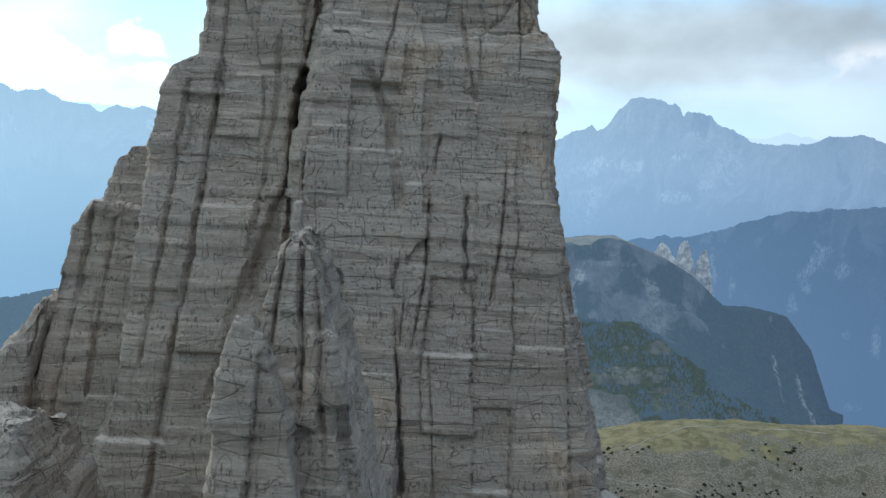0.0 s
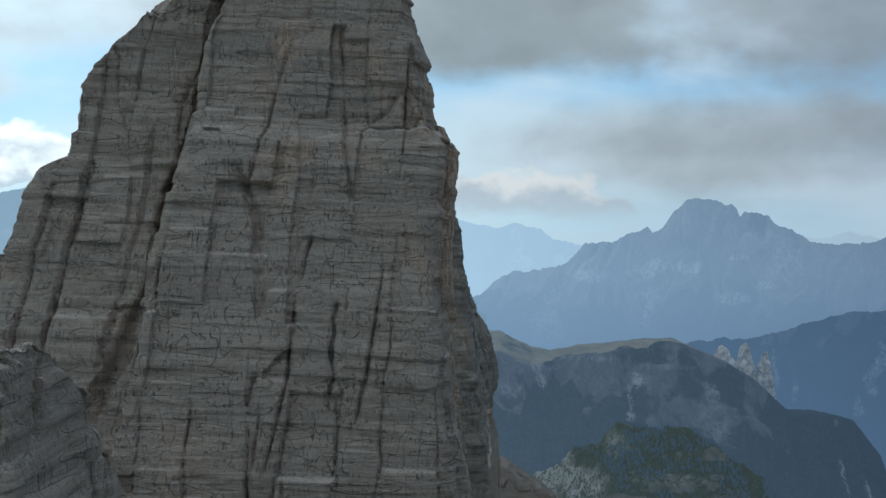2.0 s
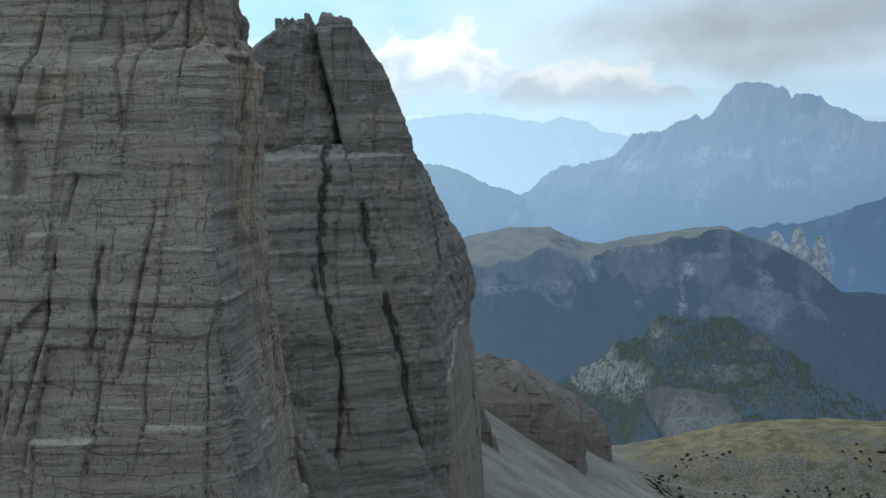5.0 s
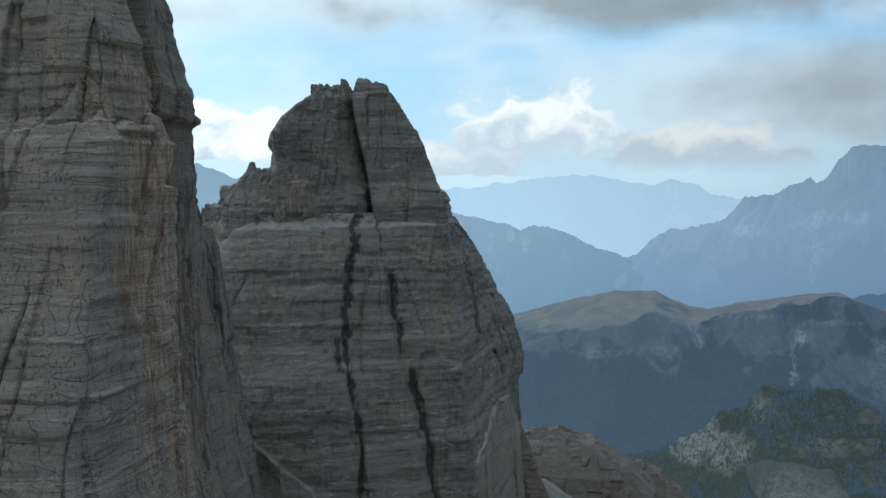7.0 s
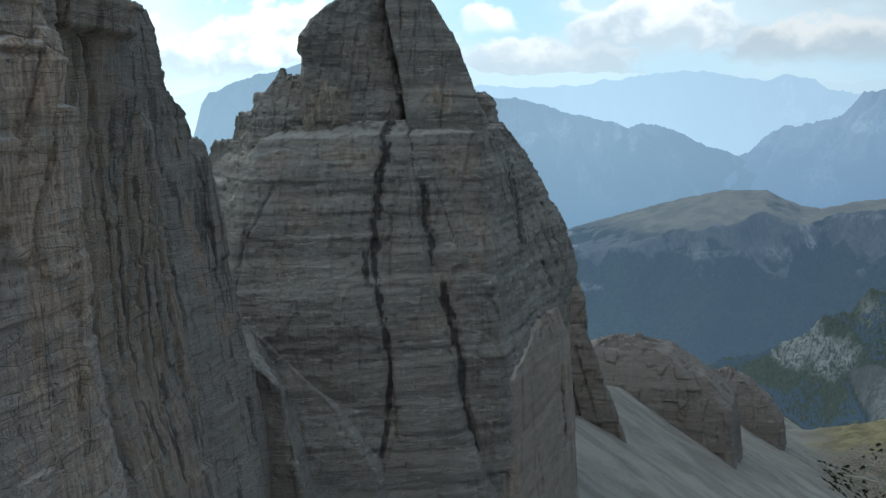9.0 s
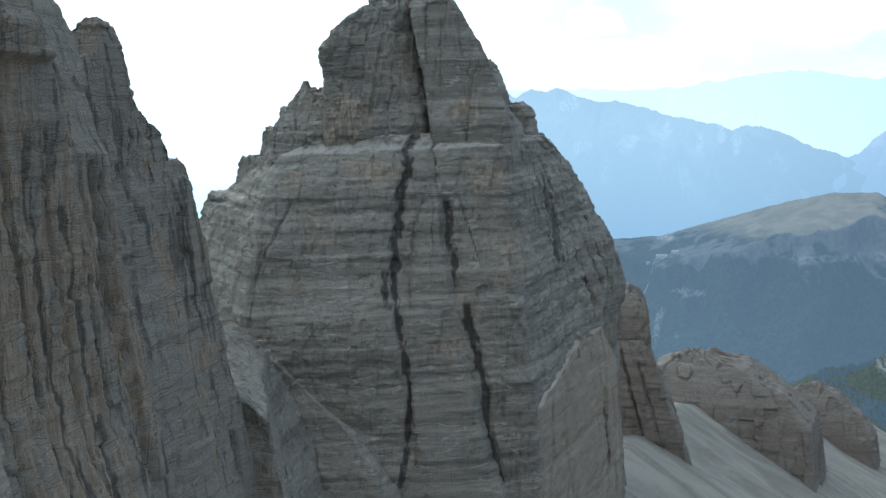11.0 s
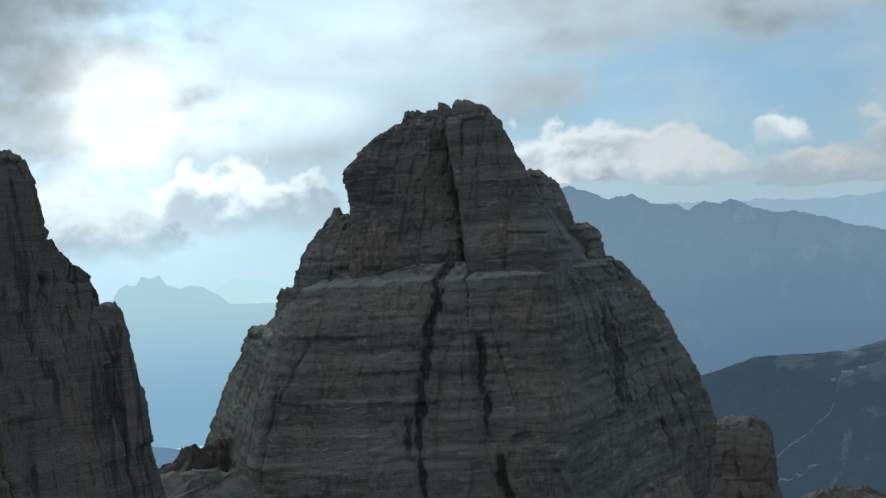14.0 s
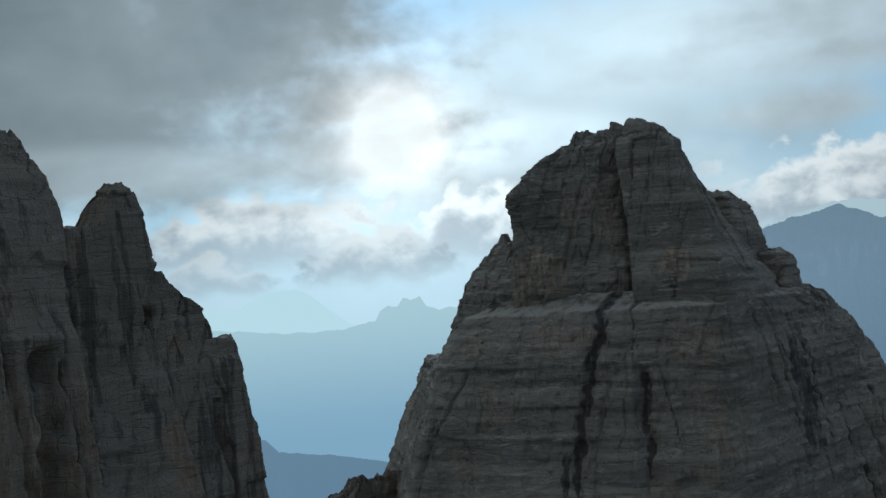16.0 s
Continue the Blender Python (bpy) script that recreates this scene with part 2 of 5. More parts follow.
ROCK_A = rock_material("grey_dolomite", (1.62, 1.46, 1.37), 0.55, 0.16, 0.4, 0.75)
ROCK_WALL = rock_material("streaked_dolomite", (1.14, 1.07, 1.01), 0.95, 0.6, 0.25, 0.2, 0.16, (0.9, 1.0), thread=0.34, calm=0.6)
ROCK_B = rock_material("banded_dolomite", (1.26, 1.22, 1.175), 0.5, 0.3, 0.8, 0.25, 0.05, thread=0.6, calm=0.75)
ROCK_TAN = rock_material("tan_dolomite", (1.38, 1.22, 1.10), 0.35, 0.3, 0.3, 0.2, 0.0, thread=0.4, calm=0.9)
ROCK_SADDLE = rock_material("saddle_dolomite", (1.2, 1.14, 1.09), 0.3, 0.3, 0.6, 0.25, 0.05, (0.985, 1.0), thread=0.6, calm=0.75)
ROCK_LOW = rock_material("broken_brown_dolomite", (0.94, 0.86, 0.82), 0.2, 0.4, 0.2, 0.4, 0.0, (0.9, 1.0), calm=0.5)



def ground_material():
    m, k = material("scree_and_turf")
    geo = k.add("ShaderNodeNewGeometry")
    p = geo.outputs["Position"]
    x, y, z = k.split(p)
    big, mid, fine = k.noise(p, 0.012, 4.0, 0.55, 0.3), k.noise(p, 0.06, 6.0, 0.62, 0.3), k.noise(p, 0.5, 6.0, 0.68)
    fall = k.noise(k.join(k.math("MULTIPLY", x, 0.014), k.math("MULTIPLY", y, 0.035), 0.0), 1.0, 7.0, 0.62, 0.9)
    scree = k.mix(k.span(fall, 0.35, 0.65), (0.27, 0.232, 0.19), (0.43, 0.375, 0.31))
    scree = k.mix(k.math("MULTIPLY", k.span(fine, 0.45, 0.7), 0.5), scree, (0.42, 0.38, 0.33))
    turf = k.mix(k.span(mid, 0.36, 0.64), (0.20, 0.168, 0.085), (0.36, 0.295, 0.16))
    bare = k.mix(k.span(fine, 0.38, 0.62), (0.15, 0.122, 0.085), (0.37, 0.315, 0.235))
    bare = k.mix(k.span(mid, 0.52, 0.62, 0.0, 0.7), bare, (0.15, 0.13, 0.08))
    grass = k.span(k.math("ADD", y, k.math("MULTIPLY", k.math("MULTIPLY_ADD", k.math("SUBTRACT", mid, 0.5), 0.35, k.math("SUBTRACT", big, 0.5)), 260.0)), 1372, 1412)
    meadow = k.math("MULTIPLY", k.span(k.math("ADD", x, k.math("MULTIPLY", mid, 60.0)), 150, 210), k.span(y, 1050, 1180))
    out = k.mix(meadow, scree, k.mix(grass, bare, turf))
    out = k.mix(k.span(z, -560, -470, 1.0, 0.0), out, k.mix(k.span(mid, 0.4, 0.6), (0.03, 0.045, 0.025), (0.06, 0.075, 0.04)))
    return finish(m, k, out, 0.95, k.math("ADD", fine, mid), 0.9, 2.5)


GROUND = ground_material()


def far_material(name, wood, rock, pale, haze_glow, haze_colour, size=0.004, turf=None, top=(-1e4, -9e3), thick=0.0, haze_low=None, contrast=1.0, treeline=None):
    """Far country: woods, bare rock and pale gullies, with haze mixed in as emission that is brighter towards the sun.
    """
    m, k = material(name)
    geo = k.add("ShaderNodeNewGeometry")
    p = geo.outputs["Position"]
    x, y, z = k.split(p)
    nz = k.split(geo.outputs["Normal"])[2]
    a = k.noise(p, size, 6.0, 0.6, 0.3)
    b = k.noise(k.join(x, y, k.math("MULTIPLY", z, 0.45)), size * 5, 7.0, 0.66, 0.3)
    c = k.noise(k.join(x, y, k.math("MULTIPLY", z, 0.35)), size * 2.2, 7.0, 0.6, 0.5)
    e = k.noise(k.join(x, y, k.math("MULTIPLY", z, 0.6)), size * 17, 5.0, 0.7)
    told = k.add("ShaderNodeAttribute", attribute_name="rock").outputs["Fac"]
    bare = k.math("MULTIPLY_ADD", k.math("SUBTRACT", c, 0.5), 1.6, told)
    if treeline:
        bare = k.math("ADD", bare, k.span(k.math("MULTIPLY_ADD", k.math("SUBTRACT", a, 0.5), 260.0, z), treeline[0], treeline[1], -0.35, 0.6))
    stone = k.mix(k.span(k.math("MULTIPLY_ADD", k.math("SUBTRACT", e, 0.5), 0.7, b), 0.3, 0.7), tuple(q * 0.72 for q in rock), tuple(q * 1.22 for q in rock))
    trees = k.mix(k.span(e, 0.38, 0.62), tuple(q * 0.6 for q in wood), tuple(q * 1.35 for q in wood))
    tone = k.mix(k.span(bare, 0.38, 0.62), trees, stone)
    tone = k.mix(k.math("MULTIPLY", k.span(b, 0.60, 0.76, 0.0, 0.45), k.span(a, 0.48, 0.62)), tone, pale)
    light = k.add("ShaderNodeAttribute", attribute_name="pale").outputs["Fac"]
    tone = k.mix(k.math("MULTIPLY", light, k.span(k.math("MULTIPLY_ADD", e, 0.8, k.math("MULTIPLY", b, 0.6)), 0.6, 0.78, 0.1, 0.95)), tone, pale)
    if turf:
        ragged = k.math("MULTIPLY_ADD", k.math("SUBTRACT", b, 0.5), 46.0, z)
        grass = k.mix(k.span(c, 0.4, 0.6), turf, tuple(q * 0.72 for q in turf))
        grass = k.mix(k.span(b, 0.6, 0.7, 0.0, 0.5), grass, (0.52, 0.48, 0.42))
        tone = k.mix(k.math("MULTIPLY", k.span(ragged, *top), k.span(nz, 0.78, 0.92)), tone, grass)
    # Painted haze: coloured by height, brighter towards the sun, denser low down.
    if haze_low:
        haze_colour = k.mix(k.span(z, -620, -20), haze_low, haze_colour)
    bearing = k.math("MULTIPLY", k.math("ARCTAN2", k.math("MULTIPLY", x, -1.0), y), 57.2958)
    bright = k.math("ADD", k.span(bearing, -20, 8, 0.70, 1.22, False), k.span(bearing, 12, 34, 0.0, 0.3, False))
    haze_colour = k.mix(1.0, haze_colour, k.join(bright, bright, k.math("MULTIPLY_ADD", bright, 0.85, 0.15)), "MULTIPLY")
    depth = k.span(z, -700, 200, min(1.0, haze_glow + thick), haze_glow, False) if thick else haze_glow
    return finish(m, k, tone, 0.95, k.math("ADD", b, k.math("MULTIPLY", e, 0.5)), 0.5 * contrast, 7.0, depth, haze_colour)


# ---- numbers for rough rock ----
def lattice(i, j, l, seed):
    """Whole numbers to even random numbers from 0 to 1."""
    h = (i * 374761393 + j * 668265263 + l * 2147483647 + seed * 1274126177) & 0xFFFFFFFF
    h = ((h ^ (h >> 13)) * 1274126177) & 0xFFFFFFFF
    h = ((h ^ (h >> 16)) * 2246822519) & 0xFFFFFFFF
    return ((h ^ (h >> 15)) & 0xFFFFFF) / float(0xFFFFFF)


def soft(x, y, z, seed=0):
    """Smooth noise from -1 to 1."""
    fx, fy, fz = np.floor(x), np.floor(y), np.floor(z)
    i, j, l = fx.astype(np.int64), fy.astype(np.int64), fz.astype(np.int64)
    u, v, w = x - fx, y - fy, z - fz
    u, v, w = (q * q * q * (q * (q * 6 - 15) + 10) for q in (u, v, w))
    total = 0.0
    for a, wa in ((0, 1 - u), (1, u)):
        for b, wb in ((0, 1 - v), (1, v)):
            for c, wc in ((0, 1 - w), (1, w)):
                total = total + wa * wb * wc * lattice(i + a, j + b, l + c, seed)
    return total * 2 - 1


def rugged(x, y, z, octaves=4, seed=0, gain=0.5):
    total, amp, norm = 0.0, 1.0, 0.0
    for o in range(octaves):
        total = total + amp * soft(x * 2**o, y * 2**o, z * 2**o, seed + 17 * o)
        norm += amp
        amp *= gain
    return total / norm * 1.4


def step(v, lo, hi):
    q = np.clip((v - lo) / (hi - lo), 0, 1)
    return q * q * (3 - 2 * q)


def columns(x, y, size, seed):
    """Upright columns of broken rock: each place's column number and how near it is to the joint beside it."""
    px, py = x / size, y / size
    i, j = np.floor(px).astype(np.int64), np.floor(py).astype(np.int64)
    one, two, name = np.full(x.shape, 9.0), np.full(x.shape, 9.0), np.zeros(x.shape, np.int64)
    for a in (-1, 0, 1):
        for b in (-1, 0, 1):
            zero = i * 0
            ex = i + a + lattice(i + a, j + b, zero, seed) - px
            ey = j + b + lattice(i + a, j + b, zero, seed + 1) - py
            d = np.hypot(ex, ey)
            near = d < one
            two = np.where(near, one, np.minimum(two, d))
            name = np.where(near, (i + a) * 7919 + (j + b) * 104729, name)
            one = np.where(near, d, one)
    return name, (two - one) * size


def relief(x, y, z, rough=1.0, seed=0, lean=0.4, beds=1.0, fine=1.0, long=3.5):
    """How far the rock stands out at a place: level beds, upright joints, broken blocks."""
    wz = z + 0.03 * x + 1.0 * rugged(x / 45, y / 45, z / 60, 2, 5)
    out = 1.4 * rugged(x / 22, y / 22, z / 40, 3, 11 + seed)
    sx = x + 0.8 * soft(x / 6, y / 6, z / 9, 12)
    sy = y - lean * z + 0.8 * soft(x / 6, y / 6, z / 9, 13)
    for size, tall, amp, cut, width, s in ((9.0, 13.0, 1.0, 0.8, 0.3, 61), (3.1, 4.2, 0.6 * fine, 0.4 * fine, 0.2, 71)):
        name, edge = columns(sx, sy, size, s)
        zero = name * 0
        lift = lattice(name, zero, zero, s + 2)
        q = wz / tall + lift * 9
        n = np.floor(q).astype(np.int64)
        f = step(q - n, 0.0, 0.06)
        out = out + amp * 2 * (lattice(name, n, zero, s + 3) * f + lattice(name, n - 1, zero, s + 3) * (1 - f) - 0.5)
        gate = step(soft(x / (size * 2), y / (size * 2), z / (tall * 1.5), s + 4), -0.25, 0.35)
        out = out - cut * gate * np.exp(-((edge / width) ** 2))
    for thick, amp, s in ((5.2, 0.42, 1), (1.9, 0.36, 2), (0.85, 0.2, 3)):
        q = wz / thick
        n = np.floor(q).astype(np.int64)
        f = step(q - n, 0.0, 0.12)
        zero = n * 0
        lay = lattice(n - 1, zero, zero, s) * (1 - f) + lattice(n, zero, zero, s) * f
        side = 0.5 + 0.8 * soft(x / (thick * long), y / (thick * long), n * 7.31, s + 40)
        out = out + beds * amp * (lay - 0.5) * 2 * side
    bi, bj, bl = (np.floor(q).astype(np.int64) for q in (sx / 1.5, sy / 1.5, wz / 1.2))
    out = out + 0.3 * fine * (lattice(bi, bj, bl, 81) - 0.5)
    out = out + 0.25 * fine * rugged(x / 1.6, y / 1.6, z / 1.3, 2, 91)
    return out * rough


def sheet(name, co, rows, columns, closed, mat, parent=None):
    """A grid of points as one mesh object; closed joins the last column to the first."""
    cols = columns if closed else columns - 1
    a = np.arange(rows - 1)[:, None] * columns
    j = np.arange(cols)[None, :]
    k = (j + 1) % columns
    quads = np.stack([a + j, a + k, a + columns + k, a + columns + j], -1).reshape(-1, 4)
    me = bpy.data.meshes.new(name)
    me.vertices.add(len(co))
    me.vertices.foreach_set("co", np.ascontiguousarray(co, dtype=np.float32).ravel())
    me.loops.add(quads.size)
    me.loops.foreach_set("vertex_index", quads.astype(np.int32).ravel())
    me.polygons.add(len(quads))
    me.polygons.foreach_set("loop_start", np.arange(0, quads.size, 4, dtype=np.int32))
    me.polygons.foreach_set("loop_total", np.full(len(quads), 4, dtype=np.int32))
    me.update(calc_edges=True)
    me.validate()
    me.materials.append(mat)
    ob = new(name, me)
    ob.parent = parent
    return ob


def massif(name, label, category="rock tower"):
    ob = new(name)
    return tagged(ob, label, category)


def ring(poly, per, rounded):
    """Points along a closed outline, per[i] of them on its side i, with its corners rounded off."""
    p = np.array(poly, float)
    out = np.concatenate([p[i] + (p[(i + 1) % len(p)] - p[i]) * (np.arange(c) / c)[:, None] for i, c in enumerate(per)])
    n = len(out)
    w = max(1, rounded)
    pad = np.concatenate([out[-w:], out, out[:w]])
    total = np.cumsum(np.concatenate([np.zeros((1, 2)), pad]), 0)
    return ((total[2 * w + 1 :] - total[: -2 * w - 1]) / (2 * w + 1))[:n]


def buttress(name, parent, mat, rows, cell=0.5, sight=-85, rounded=3.0, cracks=(), warm=(), crag=2.0, rough=1.0, seed=0, lean=0.4, beds=1.0, fine=1.0, long=3.5, label=""):
    """A standing body of rock. rows: height and the corners of its outline there, anticlockwise from the front left.
    cracks: (axis, width, depth, darkness, [(height, place), ...]), cut into the faces that look across that axis.
    warm: (x, y, z, radius, radius upright, amount) of ochre breaks."""
    hs = np.array([r[0] for r in rows], float)
    polys = np.array([r[1:] for r in rows], float)
    bottom, top = hs[0], hs[-1]
    low = max(bottom, min(sight, top - 3))
    h = np.r_[np.linspace(bottom, low, max(2, int((low - bottom) / (cell * 6)) + 1))[:-1], np.linspace(low, top, int((top - low) / cell) + 2)]
    at = np.array([[np.interp(h, hs, polys[:, i, c]) for c in (0, 1)] for i in range(polys.shape[1])]).transpose(2, 0, 1)
    mid = at[int(len(h) * 0.6)]
    per = []
    for i in range(len(mid)):
        e = mid[(i + 1) % len(mid)] - mid[i]
        out = np.array([e[1], -e[0]]) / max(np.linalg.norm(e), 1e-6)
        fine = 1.0 if out[1] < -0.25 or out[0] > 0.3 else 0.14
        per.append(max(3, int(np.linalg.norm(e) / cell * fine)))
    rings = np.array([ring(p, per, int(rounded / cell)) for p in at])
    nz, n = rings.shape[:2]
    caps = 8
    shrink = np.r_[np.ones(nz), np.linspace(0.9, 0.02, caps)][:, None]
    centre = np.concatenate([rings.mean(1), np.repeat(rings[-1:].mean(1), caps, 0)])
    rings = np.concatenate([rings, np.repeat(rings[-1:], caps, 0)])
    tang = np.roll(rings, -2, 1) - np.roll(rings, 2, 1)
    ln = np.maximum(np.hypot(tang[..., 0], tang[..., 1]), 1e-6)
    nx, ny = tang[..., 1] / ln, -tang[..., 0] / ln
    x = centre[:, :1] + (rings[..., 0] - centre[:, :1]) * shrink
    y = centre[:, 1:] + (rings[..., 1] - centre[:, 1:]) * shrink
    z = np.r_[h, np.full(caps, top)][:, None] + 0 * x
    off = relief(x, y, z, rough, seed, lean, beds, fine, long)
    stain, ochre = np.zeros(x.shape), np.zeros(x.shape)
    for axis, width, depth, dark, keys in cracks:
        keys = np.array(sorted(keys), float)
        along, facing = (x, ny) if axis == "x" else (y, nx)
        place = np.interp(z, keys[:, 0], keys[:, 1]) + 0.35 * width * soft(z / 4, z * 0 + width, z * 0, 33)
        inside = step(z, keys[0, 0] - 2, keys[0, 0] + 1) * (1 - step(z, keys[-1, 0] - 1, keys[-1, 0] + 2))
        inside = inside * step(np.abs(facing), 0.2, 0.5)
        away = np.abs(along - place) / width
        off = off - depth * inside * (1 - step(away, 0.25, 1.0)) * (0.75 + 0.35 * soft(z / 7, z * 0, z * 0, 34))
        # Dark stain follows each crack; in deep recesses it stands in for shade.
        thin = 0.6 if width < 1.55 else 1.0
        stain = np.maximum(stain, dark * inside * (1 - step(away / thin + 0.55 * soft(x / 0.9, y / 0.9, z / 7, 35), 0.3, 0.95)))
    for wx, wy, wz, r, up, amount in warm:
        d = np.sqrt(((x - wx) ** 2 + (y - wy) ** 2) / r**2 + ((z - wz) / up) ** 2)
        ochre = np.maximum(ochre, amount * (1 - step(d + 0.45 * rugged(x / 6, y / 6, z / 14, 3, 36), 0.45, 1.05)))
    size = np.sqrt(np.maximum(np.ptp(rings[..., 0], 1) * np.ptp(rings[..., 1], 1), 0.01))[:, None]
    off = off * np.minimum(1, size / 9) * shrink**2
    x, y = x + nx * off, y + ny * off
    rise = step(z, top - 10, top)
    block = columns(x + 0.4 * soft(x, y, z * 0, 14), y, 2.3, 15 + seed)[0]
    slab = columns(x, y, 5.5, 16 + seed)[0]
    broken = 1.1 * (lattice(block, block * 0, block * 0, 18) - 0.6) + 1.3 * (lattice(slab, slab * 0, slab * 0, 19) - 0.6)
    z = z + rise * crag * (0.6 * rugged(x / 7, y / 7, z * 0, 3, 7) + broken + 0.25 * soft(x / 0.9, y / 0.9, z * 0, 9)) - 0.4 * (1 - shrink)
    ob = sheet(name, np.stack([x, y, z], -1).reshape(-1, 3), nz + caps, n, True, mat, parent)
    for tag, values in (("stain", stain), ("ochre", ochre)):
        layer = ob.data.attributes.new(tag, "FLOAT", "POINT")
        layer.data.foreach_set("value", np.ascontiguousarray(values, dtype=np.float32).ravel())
    return tagged(ob, label) if label else ob


def box(l, r, f, b):
    return (l, f), (r, f), (r, b), (l, b)


# ---- the ground ----
def ground_height(x, y):
    ridge = np.interp(y, [-600, 100, 420, 600, 750, 900, 1100, 1300, 1600, 2000, 2600], [-260, -160, -155, -178, -176, -197, -232, -280, -345, -500, -900])
    away = np.maximum(0, x - np.interp(y, [0, 500, 800, 1000, 1600], [40, 35, 5, 10, 30]))
    floor = np.interp(y, [-500, 600, 1000, 1300, 1480, 1640, 1900], [-440, -420, -395, -374, -372, -560, -1000])
    right = np.maximum(ridge - 0.62 * away, floor - 0.02 * away)
    left = ridge - 0.75 * np.maximum(0, -x - 90)
    z = np.where(x > 0, right, np.maximum(left, -900))
    # the meadow's swell
    z = z + 40 * np.exp(-(((y - 1445) / 100) ** 2)) * step(x, 110, 330)
    z = z + 9 * rugged(x / 60, y / 45, 0 * x, 4, 8) * step(x, 130, 200) * (1 - step(y, 1330, 1420)) * step(y, 1000, 1150)
    far = step(np.hypot(x, y), 1600, 2100)
    z = z * (1 - far) + far * -1060
    z = z + 5 * rugged(x / 90, y / 90, 0 * x, 5, 3) + 1.2 * rugged(x / 9, y / 9, 0 * x, 3, 4)
    return z


def spaced(lo, hi, centre, n, tight):
    """Values from lo to hi, closest together at the centre."""
    q = np.linspace(np.arcsinh((lo - centre) / tight), np.arcsinh((hi - centre) / tight), n)
    return centre + tight * np.sinh(q)


def build_ground():
    gx, gy = spaced(-4900, 4900, 180, 330, 130), spaced(-4900, 4900, 1120, 380, 200)
    x, y = np.meshgrid(gx, gy)
    co = np.stack([x, y, ground_height(x, y)], -1).reshape(-1, 3)
    return tagged(sheet("ground", co, len(gy), len(gx), False, GROUND), "grey scree slopes and a dry yellow-green alpine meadow", "ground", kind="structure")


build_ground()


def marks(ob, **layers):
    """Writes numbers for each point of a mesh, for its material to read."""
    for tag, values in layers.items():
        ob.data.attributes.new(tag, "FLOAT", "POINT").data.foreach_set("value", np.ascontiguousarray(values, dtype=np.float32).ravel())
    return ob


def hill(name, mat, gx, gy, height, label, pale=(), rock=None):
    """A piece of far country. pale: x, height, half sizes and strength of bare light rock; rock: where it has no woods."""
    x, y = np.meshgrid(gx, gy)
    z = height(x, y)
    ob = sheet(name, np.stack([x, y, z], -1).reshape(-1, 3), len(gy), len(gx), False, mat)
    light = np.zeros(x.shape)
    for px, pz, rx, rz, amount in pale:
        r = np.hypot((x - px) / rx, (z - pz) / rz) + 0.5 * rugged(x / 60, y / 60, z / 60, 4, 44)
        light = np.maximum(light, amount * (1 - step(r, 0.6, 1.1)))
    marks(ob, pale=light, rock=rock(x, y, z) if rock else np.zeros(x.shape))
    return tagged(ob, label, "mountain", kind="structure")


# Both hills carry a share of haze emission over their own colours.
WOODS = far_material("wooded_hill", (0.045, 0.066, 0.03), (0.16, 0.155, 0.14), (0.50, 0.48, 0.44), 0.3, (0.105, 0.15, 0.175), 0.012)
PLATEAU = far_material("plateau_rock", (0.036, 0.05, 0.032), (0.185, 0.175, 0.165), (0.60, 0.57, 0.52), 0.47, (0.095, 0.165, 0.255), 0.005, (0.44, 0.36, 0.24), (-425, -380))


def wood_hill(x, y):
    crest = np.interp(x, [-300, 13, 100, 150, 205, 243, 294, 397, 450, 499, 560, 800, 1200], [-560, -480, -458, -425, -385, -350, -340, -354, -385, -425, -475, -600, -760])
    d = y - 2250
    front = np.maximum(0, -d - 15)
    steep = step(x, 60, 160) * (1 - step(x, 420, 560))
    z = crest - (0.35 + 0.75 * steep) * front * (1 - 0.45 * step(front, 110, 220)) - 0.5 * np.maximum(0, d - 25)
    # broken knobs of bare rock on the western shoulder, and a smooth slab below them
    knobs = 1 - step(np.hypot((x - 150) / 85, (z + 432) / 62), 0.75, 1.15)
    slab = 1 - step(np.hypot((x - 275) / 95, (z + 500) / 55), 0.8, 1.1)
    name, edge = columns(x + 6 * soft(x / 15, y / 15, 0 * x, 24), 1.4 * y, 17.0, 23)
    zero = name * 0
    z = z + knobs * (15 * lattice(name, zero, zero, 25) - 9 * np.exp(-((edge / 3.0) ** 2)))
    name, edge = columns(x + 8 * soft(x / 30, y / 30, 0 * x, 27), y, 44.0, 26)
    z = z + (1 - slab) * step(x, 40, 120) * 17 * (lattice(name, name * 0, name * 0, 28) - 0.5)
    z = z + (1 - 0.75 * slab) * (17 * rugged(x / 80, y / 80, 0 * x, 5, 21) + 7 * np.abs(rugged(x / 22, y / 40, 0 * x, 3, 22)))
    z = z - 34 * np.exp(-(((x - 205 + 0.62 * (z + 459)) / 14) ** 2)) * step(-z, 440, 470)
    return np.maximum(z, -1080)


def hill_rock(x, y, z):
    """Bare ledges on the front of the hill."""
    ledge = step(rugged(x / 70, y / 60, z / 16, 4, 29), 0.15, 0.5)
    return 0.55 * ledge * step(x, 180, 260) + (1 - step(np.hypot((x - 275) / 95, (z + 500) / 55), 0.8, 1.15)) * step(x + 0.9 * (z + 459), 172, 196)


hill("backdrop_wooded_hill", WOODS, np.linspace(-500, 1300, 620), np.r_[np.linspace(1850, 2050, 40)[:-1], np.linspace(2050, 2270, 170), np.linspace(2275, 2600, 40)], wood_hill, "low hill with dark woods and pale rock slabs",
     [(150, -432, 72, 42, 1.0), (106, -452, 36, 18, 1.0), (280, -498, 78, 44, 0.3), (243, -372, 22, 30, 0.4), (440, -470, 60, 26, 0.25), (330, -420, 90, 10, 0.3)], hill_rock)


